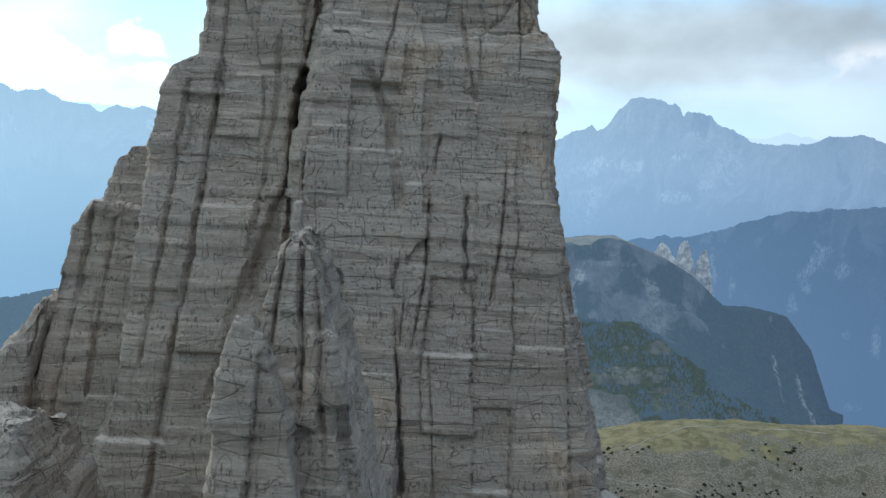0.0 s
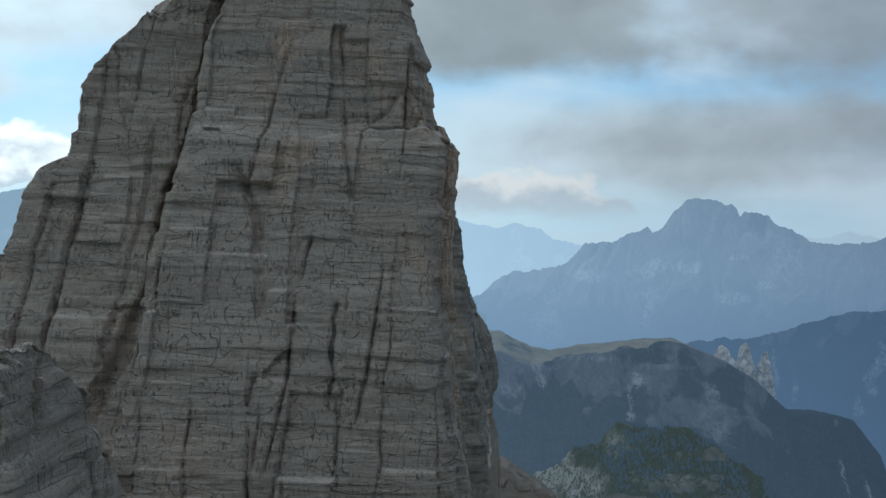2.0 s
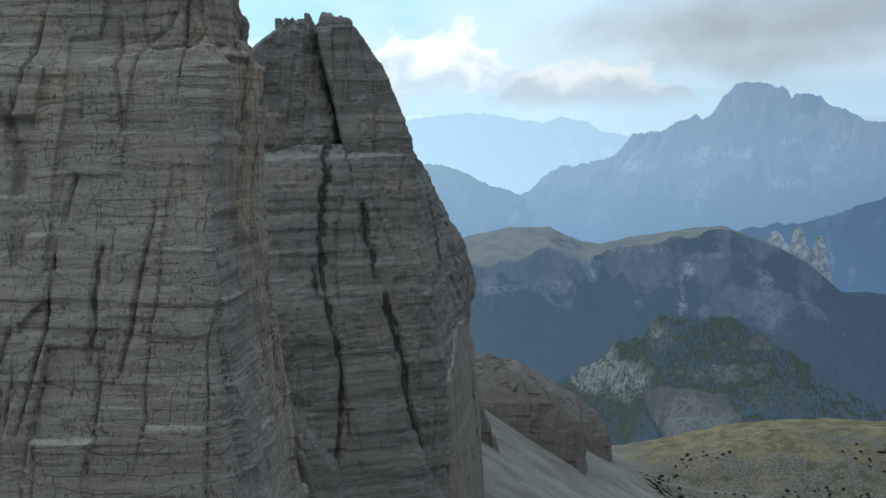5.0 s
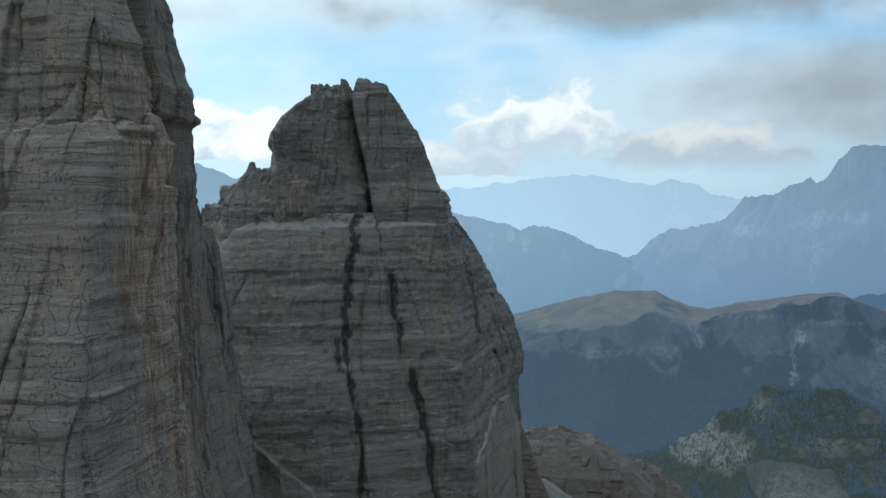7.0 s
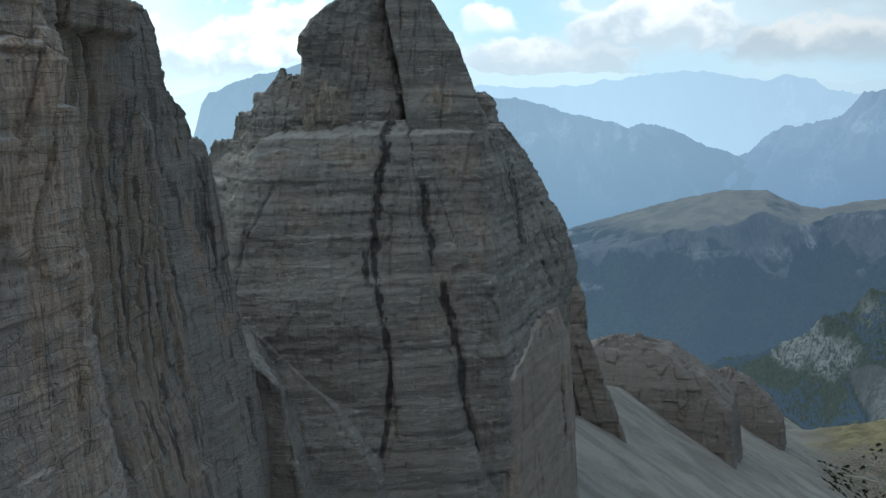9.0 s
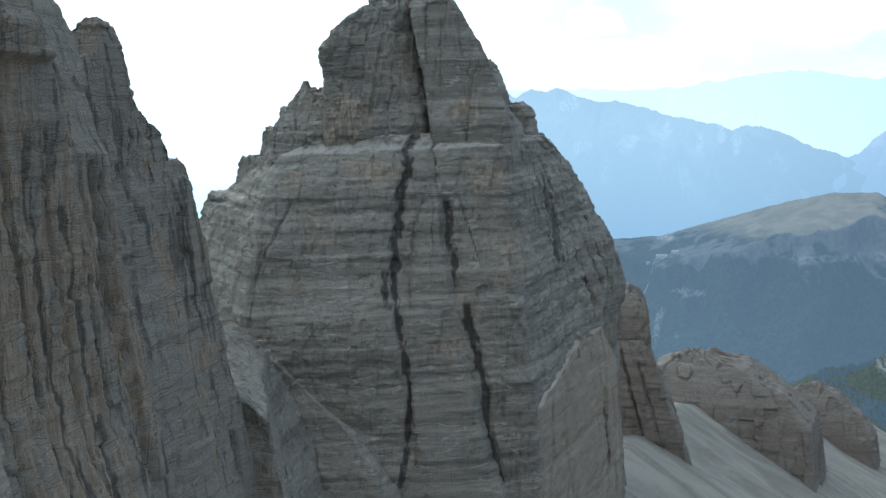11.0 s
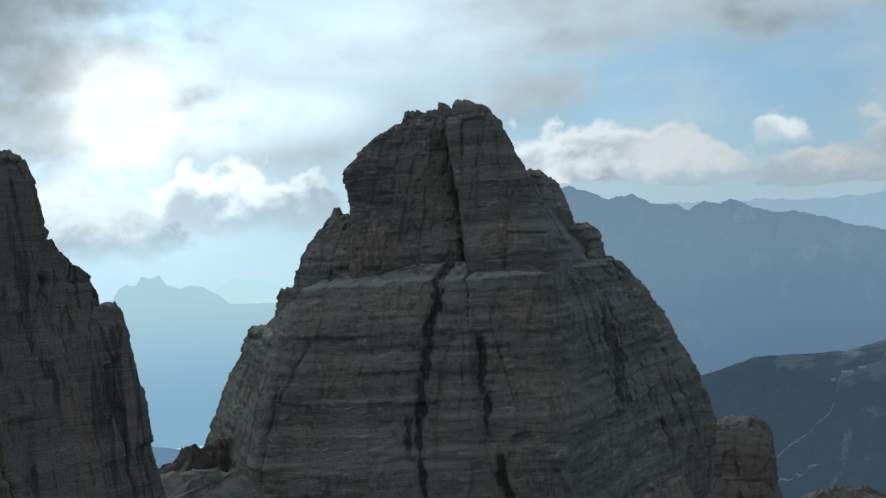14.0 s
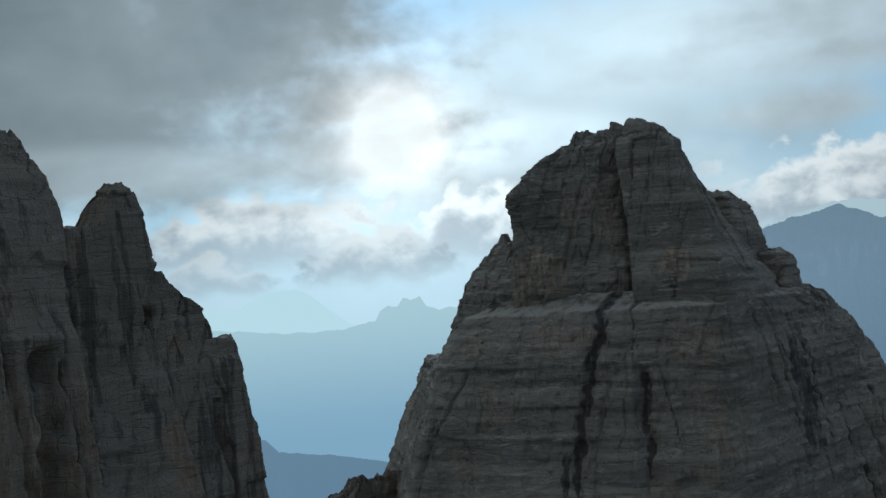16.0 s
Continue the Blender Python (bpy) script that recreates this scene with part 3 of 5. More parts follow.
def plateau(x, y):
    rim = np.interp(x, [-2200, -1300, -960, -680, -530, -333, -138, 9, 117, 180, 260, 500, 595, 750, 850, 968, 1063, 1178, 1262, 1308, 1343, 1500, 1900],
                    [-760, -560, -454, -440, -398, -344, -302, -303, -353, -360, -344, -316, -312, -377, -432, -540, -540, -561, -664, -778, -874, -930, -1000])
    d = y - 4000
    front = np.maximum(0, -d)
    apron = np.interp(x, [-900, -500, -100, 80, 200, 330, 420, 600, 760], [60, 320, 330, 170, 60, 130, 60, 30, 20]) + 60 * rugged(x / 120, 0 * x, 0 * x, 4, 30)
    apron = np.maximum(apron, 10)
    cliff = np.maximum(0, front - apron)
    dome = step(x, 400, 500) * (1 - step(x, 860, 1000))
    z = rim - 0.24 * np.minimum(front, apron) - 1.7 * np.minimum(cliff, 38) - 0.9 * np.clip(cliff - 38, 0, 70) - (0.62 + 0.3 * dome) * np.maximum(0, cliff - 108) - 0.05 * np.maximum(0, d)
    # spurs and gullies below the rim, and a stepped upper rock band
    bend = 0.6 * rugged(x / 400, y / 400, 0 * x, 3, 34)
    spur = 1 - np.abs(rugged(x / 210 + bend, y / 700, 0 * x, 4, 31))
    z = z + (1 - 0.6 * dome) * 85 * (spur - 0.75) * step(cliff, 20, 190)
    gully = np.exp(-(((x - 428 + 0.12 * (z + 500)) / 13) ** 2)) * step(cliff, 2, 20)
    z = z - 22 * gully
    name, edge = columns(x + 14 * soft(x / 40, y / 40, 0 * x, 36), y * 0.7, 46.0, 35)
    z = z + 26 * (lattice(name, name * 0, name * 0, 37) - 0.5) * step(cliff, 0, 12) * (1 - step(cliff, 90, 190))
    z = z + 26 * rugged(x / 80, y / 80, 0 * x, 5, 32) * step(cliff, 0, 60) + 5 * rugged(x / 60, y / 60, 0 * x, 4, 33)
    return np.maximum(z, -1080)


def plateau_rock(x, y, z):
    """Bare rock: a broken band below the rim, and the broad dome at the eastern end."""
    band = step(z + 70 * rugged(x / 70, y / 120, 0 * x, 4, 38), -520, -430) * 0.75
    dome = step(x, 400, 500) * (1 - step(x, 800, 960)) * step(z, -800, -560) * 0.7
    return np.maximum(band, dome) * (0.75 + 0.5 * rugged(x / 130, y / 130, z / 60, 4, 39))


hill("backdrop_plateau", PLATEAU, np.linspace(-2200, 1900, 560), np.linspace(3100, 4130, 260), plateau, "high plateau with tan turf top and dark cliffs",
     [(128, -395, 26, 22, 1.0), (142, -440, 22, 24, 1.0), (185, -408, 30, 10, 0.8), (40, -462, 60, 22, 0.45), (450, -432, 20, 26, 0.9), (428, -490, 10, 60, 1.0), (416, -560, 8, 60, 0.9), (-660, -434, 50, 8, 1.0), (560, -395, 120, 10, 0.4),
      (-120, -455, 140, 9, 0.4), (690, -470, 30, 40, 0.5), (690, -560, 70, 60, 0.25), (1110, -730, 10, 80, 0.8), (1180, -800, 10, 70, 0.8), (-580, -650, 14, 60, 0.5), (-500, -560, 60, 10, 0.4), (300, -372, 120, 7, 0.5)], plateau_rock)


def far_range(name, mat, eye, far, keys, label, foot=-9.0, seed=0, jag=0.18, pale=(), lump=1.0, deep=320, streaks=0.45, grain=1.0, slant=0.5):
    """A far range: its skyline as (degrees to the left of +y, degrees above the level) seen from the eye, with spurs that come forward from it."""
    k = np.array(sorted(keys), float)
    az = np.linspace(k[0, 0], k[-1, 0], 640)
    fine = rugged(az * 1.6, 0 * az, 0 * az, 6, seed, 0.62)
    sky = np.interp(az, k[:, 0], k[:, 1]) + jag * fine
    depth = np.linspace(0, 1, 110) ** 1.25
    a, q = np.meshgrid(np.radians(az), depth)
    deg = np.degrees(a)
    s = np.broadcast_to(sky, a.shape)
    warp = 0.9 * rugged(deg * 0.3 * grain, q * 2.0, 0 * a, 3, seed + 5)
    lean = slant * q * 3.2 * soft(deg * 0.16, 0 * a, 0 * a, seed + 8)
    one = 1 - np.abs(rugged(deg * 0.36 * grain + warp + lean, q * 0.9, 0 * a, 2, seed + 2)) * 1.3
    two = 1 - np.abs(rugged(deg * 1.05 * grain + 1.6 * warp + 2.2 * lean, q * 2.2, 0 * a, 3, seed + 3)) * 1.3
    three = 1 - np.abs(rugged(deg * 3.4 * grain + 2.5 * warp + 5 * lean, q * 7, 0 * a, 4, seed + 4))
    fade = np.minimum(1, q * 5)
    el = s + (foot - s) * q + fade * (1 - q) * lump * (0.55 * (one - 0.6) + 0.28 * (two - 0.6) + 0.1 * (three - 0.6))
    dist = far - deep * (0.5 * q + fade * (0.34 * one + 0.17 * two + 0.07 * three))
    x, y = eye[0] - np.sin(a) * dist, eye[1] + np.cos(a) * dist
    z = eye[2] + dist * np.tan(np.radians(el))
    ob = sheet(name, np.stack([x, y, z], -1).reshape(-1, 3), len(depth), len(az), False, mat)
    gully = (1 - step(two, 0.25, 0.6)) * step(rugged(deg * 0.5, q * 3, 0 * a, 3, seed + 6), -0.05, 0.4)
    light = gully * step(q, 0.02, 0.12) * (1 - step(q, 0.3, 0.6)) * streaks
    for pa, pe, ra, re in pale:
        r = np.hypot((deg - pa) / ra, (el - pe) / re) + 0.6 * rugged(deg * 2.2, el * 2.2, 0 * a, 4, seed + 7)
        light = np.maximum(light, 1 - step(r, 0.5, 1.1))
    marks(ob, pale=light, rock=0.3 + 0.5 * (two - 0.5))
    return tagged(ob, label, "mountain range", kind="structure")


# Range rock, mostly covered by painted blue haze that glows.
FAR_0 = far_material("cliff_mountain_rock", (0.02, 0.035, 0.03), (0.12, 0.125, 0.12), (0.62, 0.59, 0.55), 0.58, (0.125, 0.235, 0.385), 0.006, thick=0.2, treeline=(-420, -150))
FAR_1 = far_material("ridge_rock", (0.04, 0.055, 0.045), (0.2, 0.19, 0.18), (0.6, 0.58, 0.54), 0.66, (0.25, 0.41, 0.58), 0.005, thick=0.24, haze_low=(0.155, 0.285, 0.44), contrast=0.9, treeline=(-330, -60))
FAR_2 = far_material("range_rock", (0.03, 0.045, 0.045), (0.24, 0.22, 0.2), (0.7, 0.66, 0.6), 0.6, (0.29, 0.47, 0.68), 0.005, thick=0.28, haze_low=(0.175, 0.32, 0.51), contrast=1.0, treeline=(-330, -60))
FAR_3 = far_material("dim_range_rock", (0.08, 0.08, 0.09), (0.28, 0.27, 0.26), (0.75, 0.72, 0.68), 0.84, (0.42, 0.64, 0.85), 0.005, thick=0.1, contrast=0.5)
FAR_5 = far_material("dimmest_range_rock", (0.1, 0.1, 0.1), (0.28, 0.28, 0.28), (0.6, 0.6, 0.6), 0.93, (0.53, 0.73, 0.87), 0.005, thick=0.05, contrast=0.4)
FAR_4 = far_material("sunward_range_rock", (0.08, 0.08, 0.09), (0.2, 0.2, 0.2), (0.5, 0.5, 0.5), 0.90, (0.47, 0.72, 0.86), 0.006, thick=0.08, haze_low=(0.24, 0.45, 0.66), contrast=0.4)
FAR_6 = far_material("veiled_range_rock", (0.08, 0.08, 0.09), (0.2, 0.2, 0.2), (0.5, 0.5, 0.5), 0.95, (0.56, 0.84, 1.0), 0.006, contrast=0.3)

# The spires get painted haze as emission too.
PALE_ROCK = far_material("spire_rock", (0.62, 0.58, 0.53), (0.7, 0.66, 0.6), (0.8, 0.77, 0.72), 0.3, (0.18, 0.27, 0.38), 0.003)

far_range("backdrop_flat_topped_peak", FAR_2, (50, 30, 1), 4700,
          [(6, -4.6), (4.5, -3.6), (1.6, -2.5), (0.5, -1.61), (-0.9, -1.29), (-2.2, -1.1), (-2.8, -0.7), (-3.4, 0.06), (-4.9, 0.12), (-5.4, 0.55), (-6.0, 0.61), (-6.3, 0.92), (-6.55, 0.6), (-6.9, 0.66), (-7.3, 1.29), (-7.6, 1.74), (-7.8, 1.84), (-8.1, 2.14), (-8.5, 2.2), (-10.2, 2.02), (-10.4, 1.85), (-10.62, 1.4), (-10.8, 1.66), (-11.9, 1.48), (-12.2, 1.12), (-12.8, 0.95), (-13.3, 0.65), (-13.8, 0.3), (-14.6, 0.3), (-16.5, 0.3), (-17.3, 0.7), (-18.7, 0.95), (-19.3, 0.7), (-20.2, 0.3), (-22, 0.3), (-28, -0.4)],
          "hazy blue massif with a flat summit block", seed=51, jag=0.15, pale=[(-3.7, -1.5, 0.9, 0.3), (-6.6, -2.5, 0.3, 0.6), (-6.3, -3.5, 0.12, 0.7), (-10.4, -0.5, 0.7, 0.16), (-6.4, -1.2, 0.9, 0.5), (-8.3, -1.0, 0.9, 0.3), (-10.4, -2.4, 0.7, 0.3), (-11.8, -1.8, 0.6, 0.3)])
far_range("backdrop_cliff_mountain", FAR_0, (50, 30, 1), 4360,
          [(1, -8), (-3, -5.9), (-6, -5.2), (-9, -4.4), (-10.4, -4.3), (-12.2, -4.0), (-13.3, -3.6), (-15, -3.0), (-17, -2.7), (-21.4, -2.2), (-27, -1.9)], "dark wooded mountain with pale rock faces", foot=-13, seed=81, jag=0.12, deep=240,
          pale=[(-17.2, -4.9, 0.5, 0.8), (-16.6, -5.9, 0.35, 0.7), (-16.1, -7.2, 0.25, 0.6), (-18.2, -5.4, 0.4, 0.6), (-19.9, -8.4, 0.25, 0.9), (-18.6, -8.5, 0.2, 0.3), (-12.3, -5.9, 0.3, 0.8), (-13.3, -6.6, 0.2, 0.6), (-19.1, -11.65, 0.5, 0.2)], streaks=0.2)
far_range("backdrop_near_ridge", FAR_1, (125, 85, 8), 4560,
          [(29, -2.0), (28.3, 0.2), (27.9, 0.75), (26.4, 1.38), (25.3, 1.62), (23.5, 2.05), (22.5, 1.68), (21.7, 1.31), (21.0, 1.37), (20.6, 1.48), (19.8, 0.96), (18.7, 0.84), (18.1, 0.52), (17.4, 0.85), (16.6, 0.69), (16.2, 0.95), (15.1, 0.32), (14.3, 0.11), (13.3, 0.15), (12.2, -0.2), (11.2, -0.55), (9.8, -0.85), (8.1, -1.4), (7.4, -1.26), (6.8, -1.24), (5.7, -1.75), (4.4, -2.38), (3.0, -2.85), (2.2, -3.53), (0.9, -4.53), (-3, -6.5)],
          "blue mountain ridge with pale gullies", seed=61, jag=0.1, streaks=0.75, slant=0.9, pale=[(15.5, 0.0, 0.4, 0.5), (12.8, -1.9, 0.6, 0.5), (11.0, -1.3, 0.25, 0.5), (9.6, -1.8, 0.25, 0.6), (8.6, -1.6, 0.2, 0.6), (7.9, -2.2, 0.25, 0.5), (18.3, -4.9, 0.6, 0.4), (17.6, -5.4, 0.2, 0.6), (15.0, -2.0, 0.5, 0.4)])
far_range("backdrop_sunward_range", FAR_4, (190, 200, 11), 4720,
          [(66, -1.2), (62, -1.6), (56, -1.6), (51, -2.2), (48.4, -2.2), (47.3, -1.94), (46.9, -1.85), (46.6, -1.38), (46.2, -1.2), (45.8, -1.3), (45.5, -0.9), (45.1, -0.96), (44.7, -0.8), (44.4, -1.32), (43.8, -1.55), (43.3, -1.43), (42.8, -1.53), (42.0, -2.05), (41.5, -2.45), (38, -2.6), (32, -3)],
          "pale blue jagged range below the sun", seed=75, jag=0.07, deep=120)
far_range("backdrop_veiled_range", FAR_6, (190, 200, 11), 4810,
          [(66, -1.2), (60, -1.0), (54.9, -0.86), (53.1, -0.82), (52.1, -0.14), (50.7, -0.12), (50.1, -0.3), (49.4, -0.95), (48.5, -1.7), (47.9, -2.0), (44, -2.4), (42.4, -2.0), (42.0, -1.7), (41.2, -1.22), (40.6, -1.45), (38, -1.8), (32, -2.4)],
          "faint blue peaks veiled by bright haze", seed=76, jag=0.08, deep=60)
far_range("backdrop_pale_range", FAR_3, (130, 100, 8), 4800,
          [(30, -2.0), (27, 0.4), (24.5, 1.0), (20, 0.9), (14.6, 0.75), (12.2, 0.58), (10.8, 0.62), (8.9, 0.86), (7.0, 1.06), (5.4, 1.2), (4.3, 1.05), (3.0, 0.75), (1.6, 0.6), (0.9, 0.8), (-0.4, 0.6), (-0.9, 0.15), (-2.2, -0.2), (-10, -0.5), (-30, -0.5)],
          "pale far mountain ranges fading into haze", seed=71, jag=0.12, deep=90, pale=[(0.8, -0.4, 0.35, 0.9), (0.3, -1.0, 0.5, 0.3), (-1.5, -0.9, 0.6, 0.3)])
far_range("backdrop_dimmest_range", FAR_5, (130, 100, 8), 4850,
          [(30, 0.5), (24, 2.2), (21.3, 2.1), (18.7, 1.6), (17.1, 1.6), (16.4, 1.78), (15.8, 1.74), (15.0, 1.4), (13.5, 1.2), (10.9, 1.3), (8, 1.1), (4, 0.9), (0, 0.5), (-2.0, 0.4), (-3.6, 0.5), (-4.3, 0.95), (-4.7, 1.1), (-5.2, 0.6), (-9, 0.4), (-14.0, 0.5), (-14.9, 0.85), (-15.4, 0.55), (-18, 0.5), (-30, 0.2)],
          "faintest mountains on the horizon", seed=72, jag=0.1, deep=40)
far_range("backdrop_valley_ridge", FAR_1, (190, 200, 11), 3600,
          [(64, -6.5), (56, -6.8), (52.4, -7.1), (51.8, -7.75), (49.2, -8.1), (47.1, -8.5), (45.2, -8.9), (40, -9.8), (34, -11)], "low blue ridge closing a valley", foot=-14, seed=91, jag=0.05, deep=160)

# ---- the near tower and its ridge ----
tower = massif("rock_tower", "tall grey layered dolomite tower split by upright cracks")
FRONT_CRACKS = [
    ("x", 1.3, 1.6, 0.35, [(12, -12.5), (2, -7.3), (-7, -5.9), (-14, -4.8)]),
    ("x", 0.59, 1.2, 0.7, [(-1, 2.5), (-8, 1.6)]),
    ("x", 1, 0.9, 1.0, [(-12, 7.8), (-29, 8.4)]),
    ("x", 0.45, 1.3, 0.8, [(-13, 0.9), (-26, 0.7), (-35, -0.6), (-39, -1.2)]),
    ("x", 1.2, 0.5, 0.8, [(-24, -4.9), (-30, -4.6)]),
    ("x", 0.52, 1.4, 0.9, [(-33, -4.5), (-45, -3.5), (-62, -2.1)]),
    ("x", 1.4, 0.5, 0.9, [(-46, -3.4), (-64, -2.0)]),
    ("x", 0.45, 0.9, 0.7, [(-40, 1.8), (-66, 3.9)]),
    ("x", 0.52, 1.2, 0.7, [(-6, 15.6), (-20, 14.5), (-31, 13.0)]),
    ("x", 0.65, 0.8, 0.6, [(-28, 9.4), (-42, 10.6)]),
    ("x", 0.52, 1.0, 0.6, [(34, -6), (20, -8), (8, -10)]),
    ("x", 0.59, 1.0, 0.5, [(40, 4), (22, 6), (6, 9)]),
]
buttress("main_buttress", tower, ROCK_A, [
    (-170, (-58, 165), (62, 172), (55, 256), (42, 275), (-50, 290)),
    (-73, (-34, 192), (38, 199), (33, 256), (23, 274), (-34, 285)),
    (-31, (-28, 210), (28.5, 217), (27, 256), (18, 272), (-28, 282)),
    (-6, (-26, 221), (24.5, 229), (25.4, 256), (15, 272), (-26, 280)),
    (17, (-24, 233), (25, 238), (25.8, 256), (14, 272), (-24, 278)),
    (20.5, (-24, 237.5), (22.5, 241), (23.8, 256), (14, 272), (-24, 278)),
    (38, (-23, 244), (17.8, 247), (19, 257), (12, 270), (-22, 276)),
    (51, (-19, 249), (13, 251), (14, 259), (8, 269), (-18, 275)),
    (64, (-12, 256), (7, 257), (7, 261), (3, 266), (-9, 268))], 0.26, cracks=FRONT_CRACKS, warm=[(25, 250, 0, 20, 48, 1.0), (24, 250, -50, 16, 30, 0.6), (-6, 243, 40, 6, 9, 0.9)])
buttress("side_buttress", tower, ROCK_A, [
    (-170, (-76, 165), (-14, 175), (-14, 300), (-80, 300)),
    (-60, (-57.5, 204), (-22, 206), (-22, 300), (-62, 300)),
    (-43, (-56, 211), (-24, 213), (-22, 300), (-60, 300)),
    (-20, (-55.3, 222), (-26, 222), (-22, 300), (-59, 300)),
    (-4, (-56, 230), (-27, 230), (-22, 300), (-57, 300)),
    (7.5, (-55, 237), (-27, 236), (-20, 300), (-54, 300)),
    (11.8, (-52.5, 240), (-26, 239), (-18, 300), (-52, 300)),
    (14, (-48, 242), (-26, 240), (-18, 300), (-49, 296)),
    (28, (-48, 245), (-24, 246), (-16, 300), (-48.5, 290)),
    (35, (-42.5, 247), (-23, 249), (-16, 298), (-43, 285)),
    (43, (-36, 249), (-21, 251), (-16, 290), (-37, 282)),
    (48, (-30, 250), (-20, 251), (-18, 285), (-31, 280))], 0.34, rounded=2.0, cracks=[
        ("x", 0.9, 2.0, 0.6, [(12, -42.5), (-9, -43), (-28, -43.6), (-46, -45.4), (-66, -47)]),
        ("x", 0.7, 1.4, 0.5, [(8, -48.5), (-20, -49), (-44, -50.5)]),
        ("x", 0.8, 1.2, 0.4, [(18, -31), (4, -30.5), (-10, -31.1), (-24, -33)]),
        ("x", 2.6, 2.8, 0.15, [(30, -24.5), (8, -23.5), (-8, -25), (-18, -28), (-32, -32.5), (-50, -36)])], seed=1)
buttress("rear_rib", tower, ROCK_A, [
    (-170, (-100, 205), (-50, 210), (-50, 300), (-112, 290)),
    (-60, (-72, 216), (-52, 216), (-50, 290), (-80, 280)),
    (-32, (-67.5, 228), (-52, 228), (-50, 280), (-74, 270)),
    (-14, (-65, 237), (-52, 237), (-50, 270), (-68, 262)),
    (-8, (-64.2, 240), (-52, 240), (-50, 262), (-66, 258)),
    (-5, (-61.5, 242), (-52, 242), (-50, 258), (-63, 255))], 0.45, rounded=2.0, crag=0.9, seed=5)
buttress("outer_buttress", tower, ROCK_A, [
    (-170, (-112, 180), (-60, 182), (-55, 300), (-120, 300)),
    (-63, (-77, 212), (-54, 213), (-54, 300), (-84, 290)),
    (-48, (-73, 218), (-54, 219), (-54, 290), (-78, 280)),
    (-31, (-70.8, 225), (-54, 226), (-54, 285), (-74, 275)),
    (-21, (-69, 229), (-54, 230), (-54, 275), (-70, 262)),
    (-16.5, (-66, 231), (-56, 232), (-56, 262), (-66, 255))], 0.4, rounded=1.2, crag=0.9, cracks=[("x", 0.9, 1.3, 0.6, [(-18, -65), (-43, -67), (-70, -70)]), ("x", 0.6, 0.9, 0.5, [(-20, -60.5), (-66, -63)])], seed=2)
buttress("low_buttress", tower, ROCK_A, [
    (-170, (-135, 180), (-80, 185), (-70, 300), (-135, 300)),
    (-60, (-87, 208), (-74.5, 210), (-66, 290), (-90, 280)),
    (-42, (-77, 216), (-71, 218), (-66, 270), (-80, 265)),
    (-36, (-73, 221), (-69, 223), (-66, 250), (-75, 250))], 0.5, seed=3)
WALL_CRACKS = [
    ("y", 1.4, 1.8, 0.9, [(24, 280), (8, 284), (-10, 286), (-40, 290), (-70, 294)]),
    ("y", 0.9, 1.4, 0.8, [(10, 297), (-20, 300), (-60, 306)]),
    ("y", 1.2, 1.4, 0.8, [(16, 272), (-20, 276), (-60, 280)]),
    ("y", 1.0, 1.2, 0.9, [(-10, 311), (-50, 316)]),
    ("y", 2.6, 0.5, 0.8, [(10, 291), (-24, 294), (-60, 298)]),
    ("y", 2.0, 0.5, 0.8, [(-4, 303), (-40, 309), (-70, 312)]),
    ("y", 2.2, 0.4, 0.6, [(40, 284), (20, 283), (0, 281)]),
]
buttress("north_wall", tower, ROCK_WALL, [
    (-170, (-70, 255), (48, 258), (25, 350), (-70, 350)),
    (-44, (-52, 258), (19, 262), (3, 325), (-52, 335)),
    (-4, (-48, 262), (16, 266), (7, 312), (-48, 325)),
    (18, (-44, 264), (14.6, 268), (9.8, 304), (-44, 318)),
    (22.4, (-43, 265), (14.8, 268), (10.2, 302), (-43, 316)),
    (23.6, (-43, 265), (17.6, 270), (12.8, 300), (-43, 316)),
    (29, (-42, 266), (17.9, 270), (13.2, 298), (-42, 314)),
    (36, (-42, 266), (16.4, 270), (11.6, 297), (-42, 314)),
    (45, (-38, 268), (15, 272), (10, 295), (-38, 308)),
    (58, (-28, 274), (10, 276), (5, 292), (-26, 295))], 0.46, cracks=WALL_CRACKS, warm=[(16, 276, 0, 24, 46, 1.3), (10, 296, -40, 30, 60, 1.2), (18, 270, -80, 30, 40, 1.0)], seed=4, rough=0.68)
# The widest recess is cut and also darkened in colour for its shade.
buttress("back_summit", tower, ROCK_WALL, [
    (-170, (-75, 300), (26, 304), (5, 360), (-75, 360)),
    (-22, (-58, 305), (4, 308), (-11, 346), (-58, 352)),
    (5, (-52, 306), (2, 309), (-10, 342), (-52, 348)),
    (9, (-50, 307), (-2, 311), (-12, 342), (-50, 348)),
    (28, (-46, 310), (-10, 314), (-18, 344), (-46, 346)),
    (38, (-40, 313), (-15, 316), (-21, 342), (-40, 342)),
    (46, (-36, 318), (-22, 320), (-25, 337), (-36, 337))], 0.48, cracks=[("y", 4.5, 5.5, 0.5, [(2, 331), (-20, 333), (-70, 338)]), ("y", 1.5, 2.0, 0.8, [(10, 322), (-20, 326), (-60, 332)]), ("y", 1.0, 1.2, 0.8, [(0, 336), (-50, 344)])], warm=[(-2, 322, -35, 32, 50, 1.1)], seed=5, rough=0.6)
buttress("gap_wall", tower, ROCK_WALL, [
    (-170, *box(-80, 12, 335, 375)), (-32, *box(-62, -12, 340, 372)), (0, *box(-54, -18, 342, 366)), (27, *box(-44, -21, 344, 356))], 0.6, seed=6, crag=1.0, rough=0.6)
